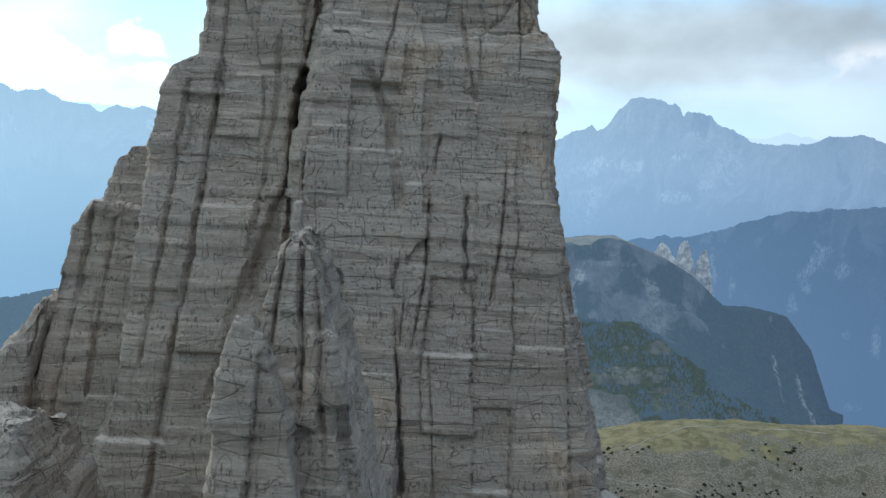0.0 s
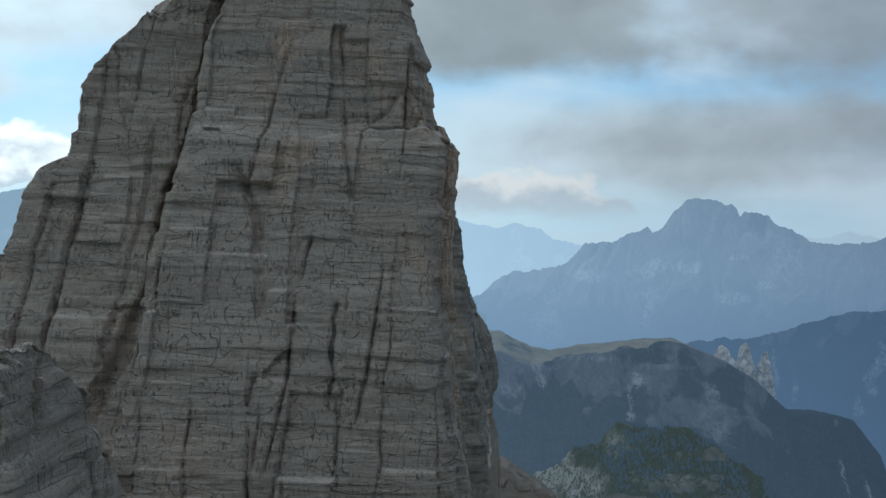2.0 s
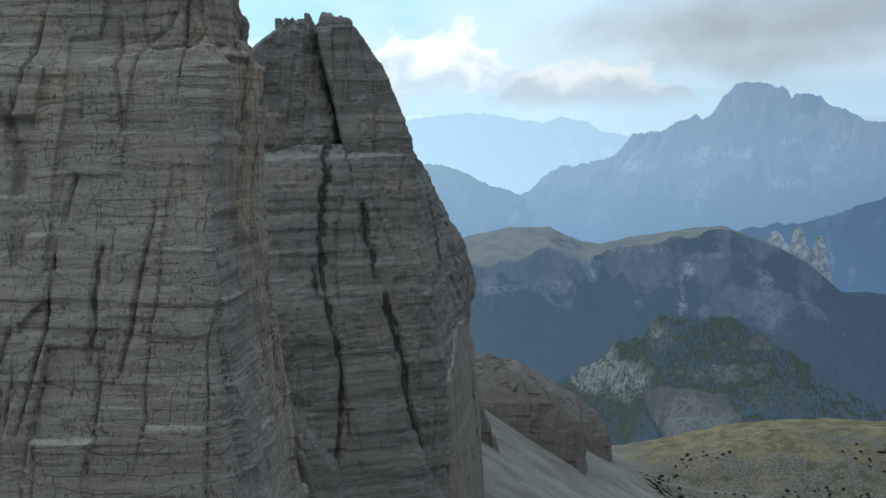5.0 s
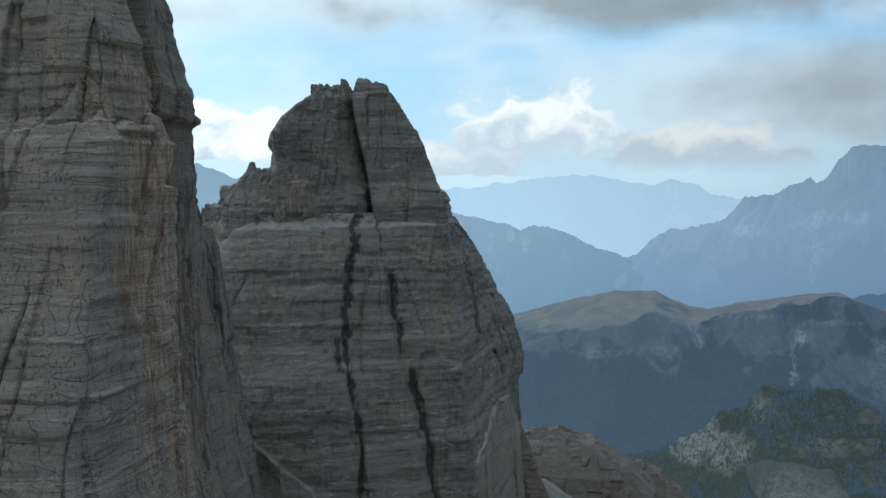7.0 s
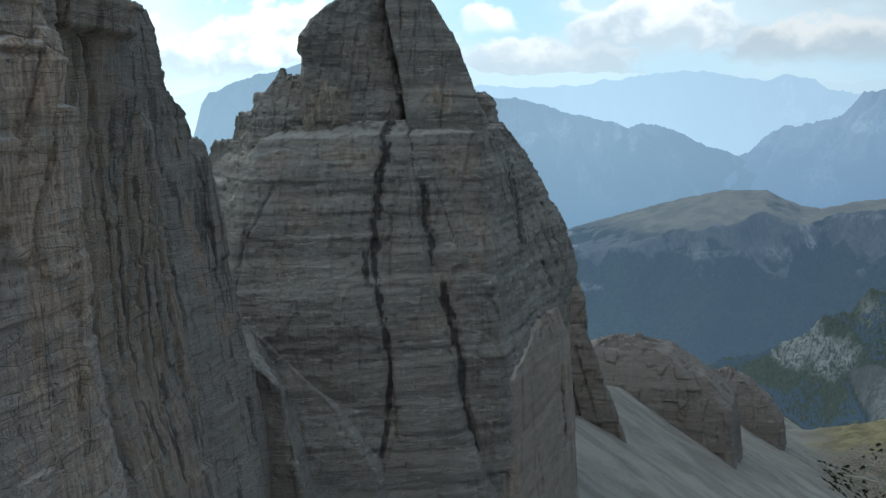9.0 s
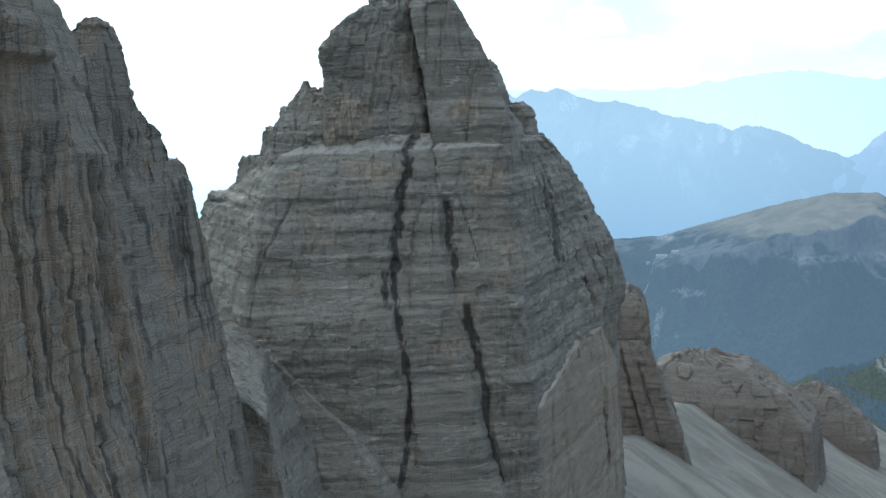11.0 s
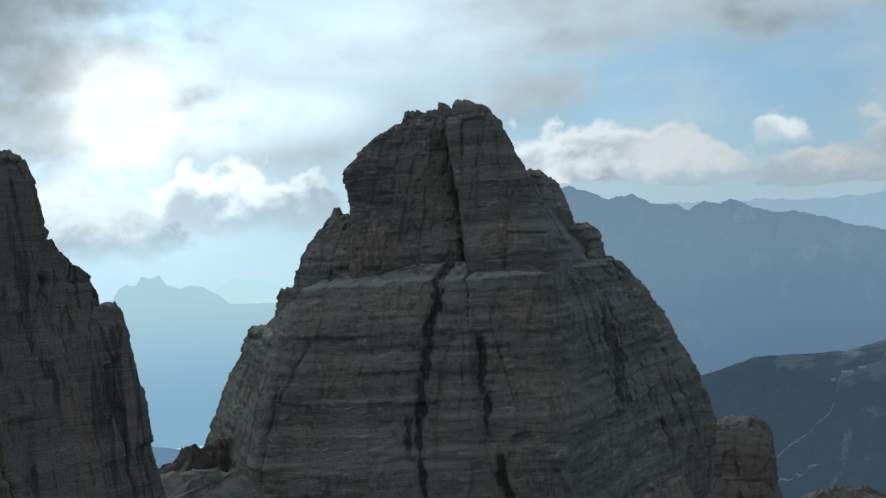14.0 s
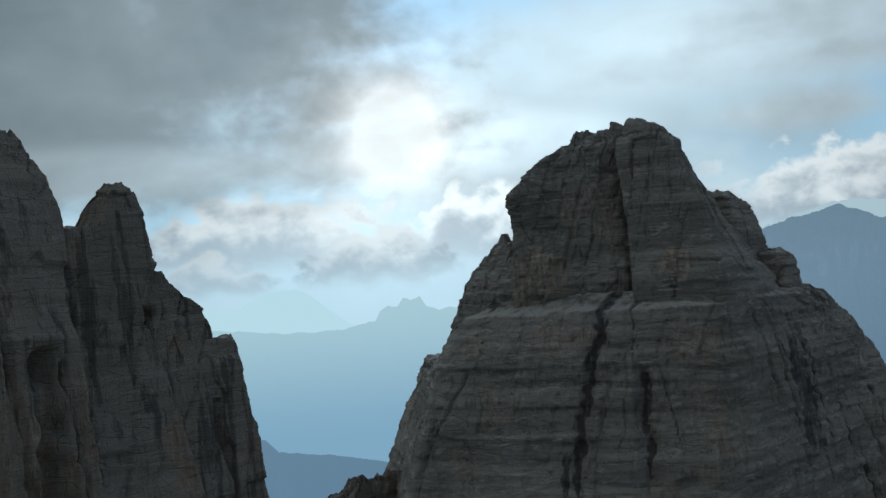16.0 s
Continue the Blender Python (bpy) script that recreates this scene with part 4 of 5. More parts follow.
buttress("back_needle", tower, ROCK_WALL, [
    (-170, *box(-80, 6, 345, 390)), (-32, *box(-60, -16, 348, 380)), (0, *box(-50, -19.5, 349, 371)), (13, *box(-42, -20.5, 349.5, 367)),
    (24, *box(-36, -20.5, 352.5, 365)), (28.5, *box(-34.2, -21, 354.5, 364.5)), (32, *box(-32, -21.8, 356, 364)), (34.5, *box(-29.5, -22.5, 357.5, 363.5)), (36.3, *box(-27.5, -23.5, 358.5, 362.5))], 0.42, rounded=1.0, seed=7, crag=0.8, rough=0.6,
    cracks=[("y", 3.2, 5.0, 0.8, [(8, 362), (-10, 361), (-40, 358), (-70, 356)])])
buttress("back_wall", tower, ROCK_WALL, [
    (-170, *box(-85, 0, 355, 404)), (-33, *box(-62, -16, 360, 391)), (-8, *box(-54, -18, 364, 388)), (1, *box(-46, -20, 366, 387.5))], 0.5, seed=8, crag=0.8, rough=0.6, cracks=[("y", 2.2, 3.0, 0.6, [(-4, 377), (-40, 379), (-80, 381)])])
buttress("back_step", tower, ROCK_WALL, [
    (-12, *box(-50, -18.5, 364, 384)), (3, *box(-46, -20, 365, 382)), (8, *box(-44, -21, 366, 380)), (13, *box(-40, -22, 366, 372)), (17, *box(-38, -22, 365, 369))], 0.4, rounded=2.0, seed=9, crag=1.0)

pinnacle = massif("rock_pinnacle", "slender grey rock pinnacle split by a dark crack", "rock pinnacle")
buttress("left_pillar", pinnacle, ROCK_A, [
    (-170, *box(-55, 0, 75, 175)), (-43, *box(-19.6, -9, 112, 150)), (-31, *box(-18.9, -11, 116, 148)), (-25, *box(-18.4, -13.5, 118, 140)), (-21, *box(-17.7, -16.4, 120, 128))], 0.26, rounded=0.9, sight=-60, crag=0.7, warm=[(-19, 112, -38, 4, 8, 0.7)])
buttress("right_pillar", pinnacle, ROCK_A, [
    (-170, *box(-40, 25, 85, 190)), (-43, *box(-17.5, -4.5, 116, 160)), (-30, *box(-17, -6.5, 122, 156)), (-20, *box(-16.2, -8.8, 127, 152)), (-16, *box(-15.3, -10, 129, 146)), (-12.5, *box(-14.4, -11.5, 131, 142))], 0.26, rounded=1.3, sight=-60, crag=0.7,
    cracks=[("x", 0.55, 1.2, 0.9, [(-14, -11.9), (-24, -11.1), (-30, -10.6)]), ("x", 0.4, 0.9, 0.7, [(-15, -13.8), (-26, -14.6)]), ("x", 0.5, 0.8, 0.6, [(-18, -9.7), (-36, -7.9)])], warm=[(-12, 124, -28, 3, 6, 0.5)])
crest = massif("rock_crest", "low broken grey rock crest", "rock crest")
buttress("crest_wall", crest, ROCK_A, [
    (-170, *box(-75, -30, 90, 170)), (-46, *box(-56, -39.5, 118, 150)), (-38, *box(-54, -41.5, 124, 146)), (-35, *box(-52, -43, 127, 140))], 0.3, rounded=1.5, sight=-60, crag=0.7, seed=3)

# ---- the far tower ----
peak = massif("rock_peak", "massive grey banded dolomite peak with black chimneys")
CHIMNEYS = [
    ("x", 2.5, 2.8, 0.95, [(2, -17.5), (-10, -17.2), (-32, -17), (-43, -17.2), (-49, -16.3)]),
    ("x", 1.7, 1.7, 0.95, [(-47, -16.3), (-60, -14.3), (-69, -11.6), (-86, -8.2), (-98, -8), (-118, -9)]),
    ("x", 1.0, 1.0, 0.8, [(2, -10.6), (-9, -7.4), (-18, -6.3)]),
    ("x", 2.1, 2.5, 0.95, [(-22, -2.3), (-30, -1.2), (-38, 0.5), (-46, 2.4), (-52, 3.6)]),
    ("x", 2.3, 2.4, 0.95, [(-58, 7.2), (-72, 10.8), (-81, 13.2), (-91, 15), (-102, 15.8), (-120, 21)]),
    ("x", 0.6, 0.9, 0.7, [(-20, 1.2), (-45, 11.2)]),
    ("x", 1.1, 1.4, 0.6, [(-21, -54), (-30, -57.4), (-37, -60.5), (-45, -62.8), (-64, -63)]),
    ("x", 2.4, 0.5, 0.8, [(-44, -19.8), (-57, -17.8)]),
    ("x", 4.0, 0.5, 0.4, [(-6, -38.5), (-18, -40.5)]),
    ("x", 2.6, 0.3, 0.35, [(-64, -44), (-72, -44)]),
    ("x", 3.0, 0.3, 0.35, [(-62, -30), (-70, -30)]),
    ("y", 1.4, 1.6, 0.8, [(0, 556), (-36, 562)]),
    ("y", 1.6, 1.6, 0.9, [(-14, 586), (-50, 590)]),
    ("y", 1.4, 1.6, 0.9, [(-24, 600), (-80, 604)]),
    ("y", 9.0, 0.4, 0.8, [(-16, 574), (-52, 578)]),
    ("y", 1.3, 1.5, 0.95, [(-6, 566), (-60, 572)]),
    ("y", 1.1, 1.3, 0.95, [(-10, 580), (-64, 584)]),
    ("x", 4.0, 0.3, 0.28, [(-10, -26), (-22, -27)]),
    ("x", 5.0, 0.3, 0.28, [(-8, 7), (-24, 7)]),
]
BED = dict(rough=0.6, lean=0.3, beds=2.2, fine=0.35, long=11.0)
buttress("lower_wall", peak, ROCK_B, [
    (-230, (-110, 420), (-20, 440), (38, 495), (30, 660), (-170, 700), (-230, 560)),
    (-95, (-62, 474), (-22, 485), (31, 515), (26, 640), (-128, 640), (-168, 549)),
    (-72, (-64, 475), (-24, 487.5), (27, 517), (24, 640), (-122, 640), (-153, 548)),
    (-46, (-66, 485), (-26, 499), (22, 523), (21, 636), (-112, 635), (-138, 547)),
    (-24, (-64, 493), (-30, 506.5), (19, 530), (17, 625), (-99, 625), (-122, 545)),
    (-18, (-64, 496), (-31, 508), (18, 532), (15, 618), (-94, 620), (-112, 546)),
    (-8, (-64, 502), (-33, 512), (16.5, 536), (12, 612), (-89, 615), (-97, 547)),
    (-3, (-62, 507), (-34, 515), (16, 538), (9, 600), (-82, 605), (-87, 545)),
    (-1.5, (-59, 511.5), (-34, 519), (15, 541), (6, 595), (-78, 600), (-84, 547)),
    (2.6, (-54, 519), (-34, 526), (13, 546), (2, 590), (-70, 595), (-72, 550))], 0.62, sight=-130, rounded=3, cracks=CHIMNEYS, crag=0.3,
    warm=[(-26, 512, -10, 14, 6, 0.7), (-54, 505, -12, 9, 4, 0.7), (16, 528, -42, 16, 18, 0.6), (10, 530, -14, 12, 8, 0.6), (2, 505, -75, 14, 8, 0.35)], **BED)
buttress("middle_rib", peak, ROCK_B, [
    (-150, (-22, 468), (34, 498), (34, 530), (-22, 512)),
    (-110, (-6, 487), (17, 499), (17, 530), (-9, 522)),
    (-70, (-10, 497), (8, 506.5), (9, 535), (-13, 530)),
    (-45, (-12.5, 504), (0.2, 510), (1, 536), (-14, 532)),
    (-27, (-12, 511.5), (-3.8, 515.3), (-3, 537), (-13, 535)),
    (-21, (-10, 515.5), (-5, 518), (-4, 537), (-10.5, 535)),
    (-15, (-8.2, 520), (-6.6, 521), (-6, 532), (-8.6, 532))], 0.5, sight=-130, rounded=1.5, crag=0.6, seed=11, **BED)
buttress("pale_wall", peak, ROCK_TAN, [
    (-230, (36, 493), (41, 496), (40, 612), (26, 612)), (-132, (30.5, 508.5), (34.6, 511.5), (36, 616), (24, 616)), (-108, (29.6, 513), (33.2, 516), (34.2, 620), (24, 620)),
    (-96, (28.8, 515.5), (32.2, 519), (33.4, 618), (24, 618)), (-93, (28.2, 524), (31.2, 528), (32.4, 616), (24, 616)), (-89, (27.8, 545), (30.4, 549), (31.4, 612), (24, 612)), (-84, (27.4, 575), (29.4, 578), (30.4, 610), (24, 610))],
    0.6, sight=-150, rounded=1.0, crag=0.8, rough=0.5, seed=9, lean=0.3, beds=1.2, fine=0.5, long=8.0, cracks=[("y", 2.5, 2.5, 0.9, [(-108, 597), (-140, 594)]), ("y", 0.8, 0.8, 0.6, [(-96, 540), (-140, 544)])])
buttress("upper_left_block", peak, ROCK_B, [
    (-15, (-50, 514), (-13, 533), (-10, 600), (-60, 600), (-66, 540)),
    (6, (-49, 516), (-15.5, 535), (-12, 598), (-56, 595), (-59, 537)),
    (20, (-49, 517.5), (-19, 541), (-14, 594), (-55, 590), (-57, 534)),
    (35, (-49, 517), (-23.8, 547), (-16, 590), (-52, 585), (-55, 530)),
    (43, (-46, 523), (-26, 549), (-18, 580), (-48, 575), (-51, 534)),
    (47, (-42.5, 528), (-26.5, 550), (-21, 574), (-43, 570), (-46, 538)),
    (50.5, (-39.5, 534), (-27.5, 550), (-24, 568), (-39, 564), (-42, 542)),
    (53, (-38, 538), (-29, 549), (-27, 562), (-37, 560), (-40, 545)),
    (55.5, (-36.5, 541), (-31.5, 548), (-31, 556), (-35.5, 555), (-37.5, 546))], 0.42, rounded=2.5, crag=1.3, seed=1, warm=[(-44, 524, 8, 16, 13, 0.85), (-30, 535, 30, 10, 8, 0.4)], rough=0.75,
    cracks=[("x", 0.9, 1.0, 0.4, [(40, -33), (10, -34)])])
buttress("upper_right_block", peak, ROCK_B, [
    (-15, (-9.5, 529), (18, 538), (10, 600), (-30, 605)),
    (4, (-12.5, 531), (16, 540), (2, 598), (-28, 604)),
    (20, (-17, 536), (10, 544), (-9, 592), (-26, 600)),
    (36, (-21.5, 541), (3.5, 546), (-14, 582), (-26, 590)),
    (48, (-23, 543), (-5, 549), (-16, 574), (-24, 580)),
    (52, (-23, 544.5), (-8.5, 549), (-14, 570), (-24, 572)),
    (55, (-22, 546), (-10, 549), (-14, 562), (-22, 564)),
    (56.5, (-20, 547), (-12, 549), (-14, 556), (-20, 556))], 0.42, rounded=2.0, crag=1.0, seed=2, rough=0.75, warm=[(-4, 540, 9, 12, 7, 0.9)],
    cracks=[("x", 0.8, 0.9, 0.5, [(44, -12), (20, -10)]), ("x", 0.7, 0.9, 0.5, [(46, -6), (30, -3)]), ("x", 0.6, 0.9, 0.5, [(50, -18), (38, -17)])])
buttress("summit_ridge", peak, ROCK_B, [(20, *box(-48, -11, 552, 582)), (46, *box(-46, -14, 553, 574)), (52, *box(-43.5, -16, 554, 568)), (54.5, *box(-41, -19, 555, 565))], 0.42, rounded=1.5, crag=1.6, rough=0.8, seed=12)
SUMMIT_KNOBS = [(-42, 549, 57.0, 1.8), (-37.5, 552, 55.4, 1.5), (-30, 553, 58.8, 1.7), (-21.2, 552, 59.2, 3.6), (-15.2, 551, 56.0, 1.8)]
for kx, ky, kz, wide in SUMMIT_KNOBS:
    buttress("summit_knob", peak, ROCK_B, [(kz - 9, *box(kx - wide * 1.6, kx + wide * 1.5, ky - wide, ky + 9)), (kz - 2.5, *box(kx - wide, kx + wide, ky - wide * 0.6, ky + 7)), (kz, *box(kx - wide * 0.6, kx + wide * 0.5, ky, ky + 4))], 0.35, rounded=0.7, crag=0.5, rough=0.7, seed=int(kz * 3))
buttress("left_shoulder", peak, ROCK_B, [
    (-35, (-70, 498), (-45, 508), (-45, 600), (-90, 600), (-104, 545)),
    (-8, (-68, 505), (-46, 513), (-48, 590), (-83, 590), (-92, 545)),
    (8, (-69, 513), (-48, 523), (-50, 580), (-71, 580), (-77.5, 540)),
    (17, (-66.5, 523), (-52, 530), (-53, 565), (-65, 565), (-71.5, 540)),
    (21, (-63, 529), (-56, 533), (-56, 555), (-62, 555), (-66, 540))], 0.46, rounded=3, crag=1.5, seed=3, rough=0.8)
WEST_STEPS = [
    (-30, -4, 15.5, (-90, -86.5, -84), 60, 31), (-44, -14, 7.5, (-103, -97, -93), 62, 32),
    (-60, -22, -4.5, (-117, -109, -104), 56, 33), (-96, -44, -18.5, (-139, -133, -122), 60, 34)]
for low, mid, top, (l0, l1, l2), deep, seed in WEST_STEPS:
    buttress("west_step", peak, ROCK_B, [
        (low, (l0 + 26, 530), (l0 + 50, 530), (l0 + 50, 545 + deep), (l0 + 12, 545 + deep), (l0, 546)),
        (mid, (l1 + 24, 531), (l1 + 46, 532), (l1 + 46, 540 + deep), (l1 + 10, 540 + deep), (l1, 546)),
        (top - 1.5, (l2 + 20, 533), (l2 + 36, 534), (l2 + 36, 530 + deep), (l2 + 8, 530 + deep), (l2, 546)),
        (top, (l2 + 20, 534.5), (l2 + 34, 535), (l2 + 34, 528 + deep), (l2 + 9, 528 + deep), (l2 + 1.5, 546.5))], 0.5, rounded=1.0, crag=1.1, seed=seed, rough=0.8, lean=0.3, beds=1.6)
buttress("shoulder_spike", peak, ROCK_B, [(12, *box(-66, -61, 529, 537)), (21, *box(-65.3, -62.3, 530, 535)), (24.5, *box(-64.4, -63.2, 531.5, 533.5))], 0.3, rounded=0.8, crag=0.2)
buttress("right_flank", peak, ROCK_B, [
    (-230, (-10, 560), (32, 583), (30, 645), (20, 700), (-60, 720)),
    (-121, (-10, 568), (28, 583), (26, 645), (15, 690), (-60, 690)),
    (-95, (-10, 568), (28, 583), (29, 645), (18, 680), (-60, 680)),
    (-69, (-10, 570), (22, 586), (34, 642), (18, 670), (-60, 670)),
    (-51, (-10, 572), (17, 590), (30, 640), (15, 665), (-58, 665)),
    (-28, (-12, 575), (14.5, 592), (18, 638), (8, 660), (-55, 660)),
    (-13, (-14, 580), (12, 594), (10, 632), (2, 650), (-52, 650)),
    (-3, (-16, 585), (10.5, 596), (6, 620), (0, 635), (-48, 635)),
    (-0.5, (-14, 590), (8, 598), (4, 615), (-2, 622), (-40, 622))], 0.7, sight=-130, rounded=4, crag=0.8, seed=4, rough=0.8,
    cracks=[("y", 1.6, 2.0, 0.9, [(-14, 603), (-45, 606), (-80, 608)]), ("y", 1.2, 1.5, 0.9, [(-20, 612), (-70, 618)]), ("y", 1.2, 1.5, 0.9, [(-30, 622), (-75, 628)])])
buttress("flank_knob", peak, ROCK_B, [(-10, *box(-12, 7, 597, 616)), (2, *box(-10, 5, 599, 614)), (7, *box(-8.5, 4, 600, 613)), (11, *box(-7, 2, 602, 611)), (13, *box(-5, -0.5, 604, 609))], 0.4, rounded=2.5, crag=0.5, seed=5)
buttress("flank_needle", peak, ROCK_B, [(-10, *box(-32, -4, 588, 618)), (13, *box(-30, -7.5, 592, 614)), (26, *box(-28, -12, 595, 612)), (32, *box(-26, -15, 598, 610)), (35, *box(-24, -18.5, 600, 608))], 0.42, rounded=2.5, crag=0.8, seed=6)
buttress("front_slab", peak, ROCK_B, [
    (-230, (-150, 390), (10, 430), (20, 520), (-170, 540)),
    (-121, (-90, 450), (-8, 476), (-8, 520), (-130, 530)),
    (-99, (-76, 462), (-25, 480), (-22, 515), (-115, 530)),
    (-92, (-74, 464), (-34, 480.3), (-30, 512), (-108, 528)),
    (-82, (-70, 467), (-44, 479), (-42, 508), (-100, 525)),
    (-73, (-66, 470), (-52, 476), (-50, 500), (-90, 520)),
    (-66, (-64, 474), (-57, 477), (-57, 492), (-80, 505))], 0.6, sight=-130, rounded=1.0, crag=0.6, seed=7, rough=0.45, lean=0.3, beds=1.8, fine=0.5,
    cracks=[("x", 1.2, 1.2, 0.8, [(-92, -52), (-125, -50)]), ("x", 0.9, 1.0, 0.7, [(-78, -60), (-120, -64)]), ("x", 3.0, 0.4, 0.7, [(-96, -44), (-118, -42)])])
buttress("foot_ridge", peak, ROCK_LOW, [
    (-230, *box(-175, -90, 440, 560)), (-84, *box(-138, -98, 474, 545)), (-66, *box(-122, -103, 486, 535)), (-58, *box(-113, -106, 495, 525))], 0.7, sight=-130, rounded=3, crag=2.5, seed=8)

saddle = massif("rock_saddle", "steep grey rock wall joining two towers", "rock saddle")
buttress("saddle_wall", saddle, ROCK_SADDLE, [
    (-230, (-60, 380), (30, 392), (0, 462), (-20, 500), (-130, 500), (-130, 400)),
    (-130, (-60, 384), (8, 390), (-22, 446), (-30, 490), (-120, 495), (-120, 400)),
    (-100, (-60, 385), (2, 392), (-30, 443), (-40, 482), (-112, 490), (-112, 400)),
    (-70, (-58, 386), (-5, 394), (-39, 447), (-56, 478), (-104, 486), (-104, 405)),
    (-64, (-58, 388), (-11, 392), (-50, 448), (-64, 482), (-100, 484), (-100, 410)),
    (-60, (-60, 392), (-24, 396), (-60, 450), (-74, 484), (-98, 482), (-98, 412))], 0.6, sight=-130, rounded=2.0, crag=1.2, seed=2, rough=0.5, lean=-0.2, fine=0.5, long=8.0,
    cracks=[("y", 0.7, 1.2, 0.8, [(-56, 398), (-110, 404)]), ("y", 0.6, 1.0, 0.7, [(-60, 412), (-84, 416)]), ("y", 3.5, 0.6, 0.8, [(-84, 424), (-120, 428)]), ("y", 1.2, 1.4, 0.8, [(-58, 436), (-120, 446)])])

buttress("crest_block", saddle, ROCK_SADDLE, [
    (-80, *box(-96, -62, 440, 480)), (-64, *box(-92, -66, 446, 474)), (-60, *box(-88, -70, 450, 470)), (-57, *box(-82, -72, 458, 470))], 0.5, rounded=1.0, crag=1.2, seed=21, rough=0.7)

def wedge(l, r, f, b):
    """A block's outline whose eastern side draws in towards the back."""
    return (l, f), (r, f), (r - 0.27 * (b - f), b), (l, b)


outcrop = massif("rock_bastion", "grey rock bastion on a scree slope", "rock bastion")
buttress("front_pillar", outcrop, ROCK_LOW, [
    (-270, *wedge(-80, 50, 765, 870)), (-235, *wedge(-70, 41, 775, 866)), (-213, *wedge(-64, 39, 781, 862)), (-184, *wedge(-58, 30, 786, 858)), (-170, *wedge(-55, 24, 788, 855)),
    (-150, *wedge(-50, 15.5, 790, 852)), (-138, *wedge(-46, 12, 791, 848)), (-131, *wedge(-44, 9, 793, 845)), (-127, *wedge(-40, 4, 797, 840))], 0.8, sight=-240, rounded=1.6, crag=1.6,
    cracks=[("x", 1.6, 2.2, 0.6, [(-132, -8), (-160, 0), (-200, 10)]), ("x", 1.2, 1.6, 0.5, [(-140, 3), (-190, 18)])])
buttress("top_pillar", outcrop, ROCK_LOW, [
    (-260, *wedge(-80, 30, 800, 900)), (-150, *wedge(-50, 11, 797, 875)), (-129, *wedge(-47, 9, 799, 868)), (-114, *wedge(-44, 8.5, 801, 862)), (-108, *wedge(-40, 6, 804, 858)), (-103.5, *wedge(-34, 1, 808, 852)), (-101, *wedge(-26, -4, 812, 846))], 0.8, sight=-230, rounded=1.6, crag=1.4, seed=4,
    cracks=[("x", 1.4, 2.0, 0.5, [(-106, -12), (-140, -8)])])
KNOBS = [(4, 985, -172, 38, 34, "rounded bare rock hillock above the scree"), (60, 1235, -252, 26, 22, "low broken rock hillock with a little turf"), (34, 1120, -232, 16, 16, "small broken rock hillock on the scree")]
for px, py, top, wide, deep, label in KNOBS:
    hillock = massif("rock_hillock", label, "hillock")
    for part_name, dx, dy, dz, f in (("crown", 0, 0, 0, 1.0), ("shoulder", 0.9, -0.5, -13, 0.8), ("toe", -0.8, -0.7, -17, 0.8)):
        cx, cy, cz, w, dd = px + dx * wide, py + dy * deep, top + dz, wide * f, deep * f
        buttress(part_name, hillock, ROCK_LOW, [
            (cz - 80, *box(cx - w * 1.9, cx + w * 1.7, cy - dd * 2.0, cy + dd * 2)), (cz - 28, *box(cx - w * 1.4, cx + w * 1.6, cy - dd * 1.4, cy + dd)),
            (cz - 8, *box(cx - w * 0.8, cx + w * 0.95, cy - dd * 0.8, cy + dd * 0.7)), (cz, *box(cx - w * 0.35, cx + w * 0.3, cy - dd * 0.3, cy + dd * 0.3))], 0.8, sight=-900, rounded=6, crag=1.6, rough=1.1, beds=0.5, seed=int(px) + int(10 * f))
spires = []
for k, (az, el, tall, wide) in enumerate(((-9.95, -4.7, 70, 30), (-11.0, -4.5, 140, 25), (-11.9, -4.9, 120, 20))):
    d = 4200.0
    px, py, pz = 50 - math.sin(radians(az)) * d, 30 + math.cos(radians(az)) * d, 1 + d * math.tan(radians(el))
    spire = massif("rock_spire", "pale bare rock spire on a wooded mountainside", "rock spire")
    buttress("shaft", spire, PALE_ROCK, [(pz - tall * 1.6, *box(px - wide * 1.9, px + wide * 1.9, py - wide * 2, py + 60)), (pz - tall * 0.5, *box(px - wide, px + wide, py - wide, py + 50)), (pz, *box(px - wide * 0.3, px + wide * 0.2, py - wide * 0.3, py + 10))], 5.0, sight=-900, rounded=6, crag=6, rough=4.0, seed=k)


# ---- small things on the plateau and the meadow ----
def plain_material(name, colour, rough=0.8, haze_glow=0.0):
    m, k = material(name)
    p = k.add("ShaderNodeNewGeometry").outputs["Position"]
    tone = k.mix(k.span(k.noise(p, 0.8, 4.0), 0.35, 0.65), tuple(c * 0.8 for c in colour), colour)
    # A share above zero mixes blue haze emission into the colour.
    return finish(m, k, tone, rough, k.noise(p, 2.0, 4.0), 0.4, 0.2, haze_glow, (0.10, 0.18, 0.29))


# Huts, gravel and spruces glow with painted haze; path and dwarf pines don't.
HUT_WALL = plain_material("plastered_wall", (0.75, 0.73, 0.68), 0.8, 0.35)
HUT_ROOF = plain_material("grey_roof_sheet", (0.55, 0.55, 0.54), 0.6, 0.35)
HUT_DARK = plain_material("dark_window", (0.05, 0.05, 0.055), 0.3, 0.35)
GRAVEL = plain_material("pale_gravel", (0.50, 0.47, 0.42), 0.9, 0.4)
PATH_DUST = plain_material("pale_path_dust", (0.50, 0.45, 0.36), 0.95)
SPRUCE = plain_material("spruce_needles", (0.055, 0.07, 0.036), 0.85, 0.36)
NEEDLES = plain_material("dwarf_pine_needles", (0.055, 0.062, 0.034), 0.8)


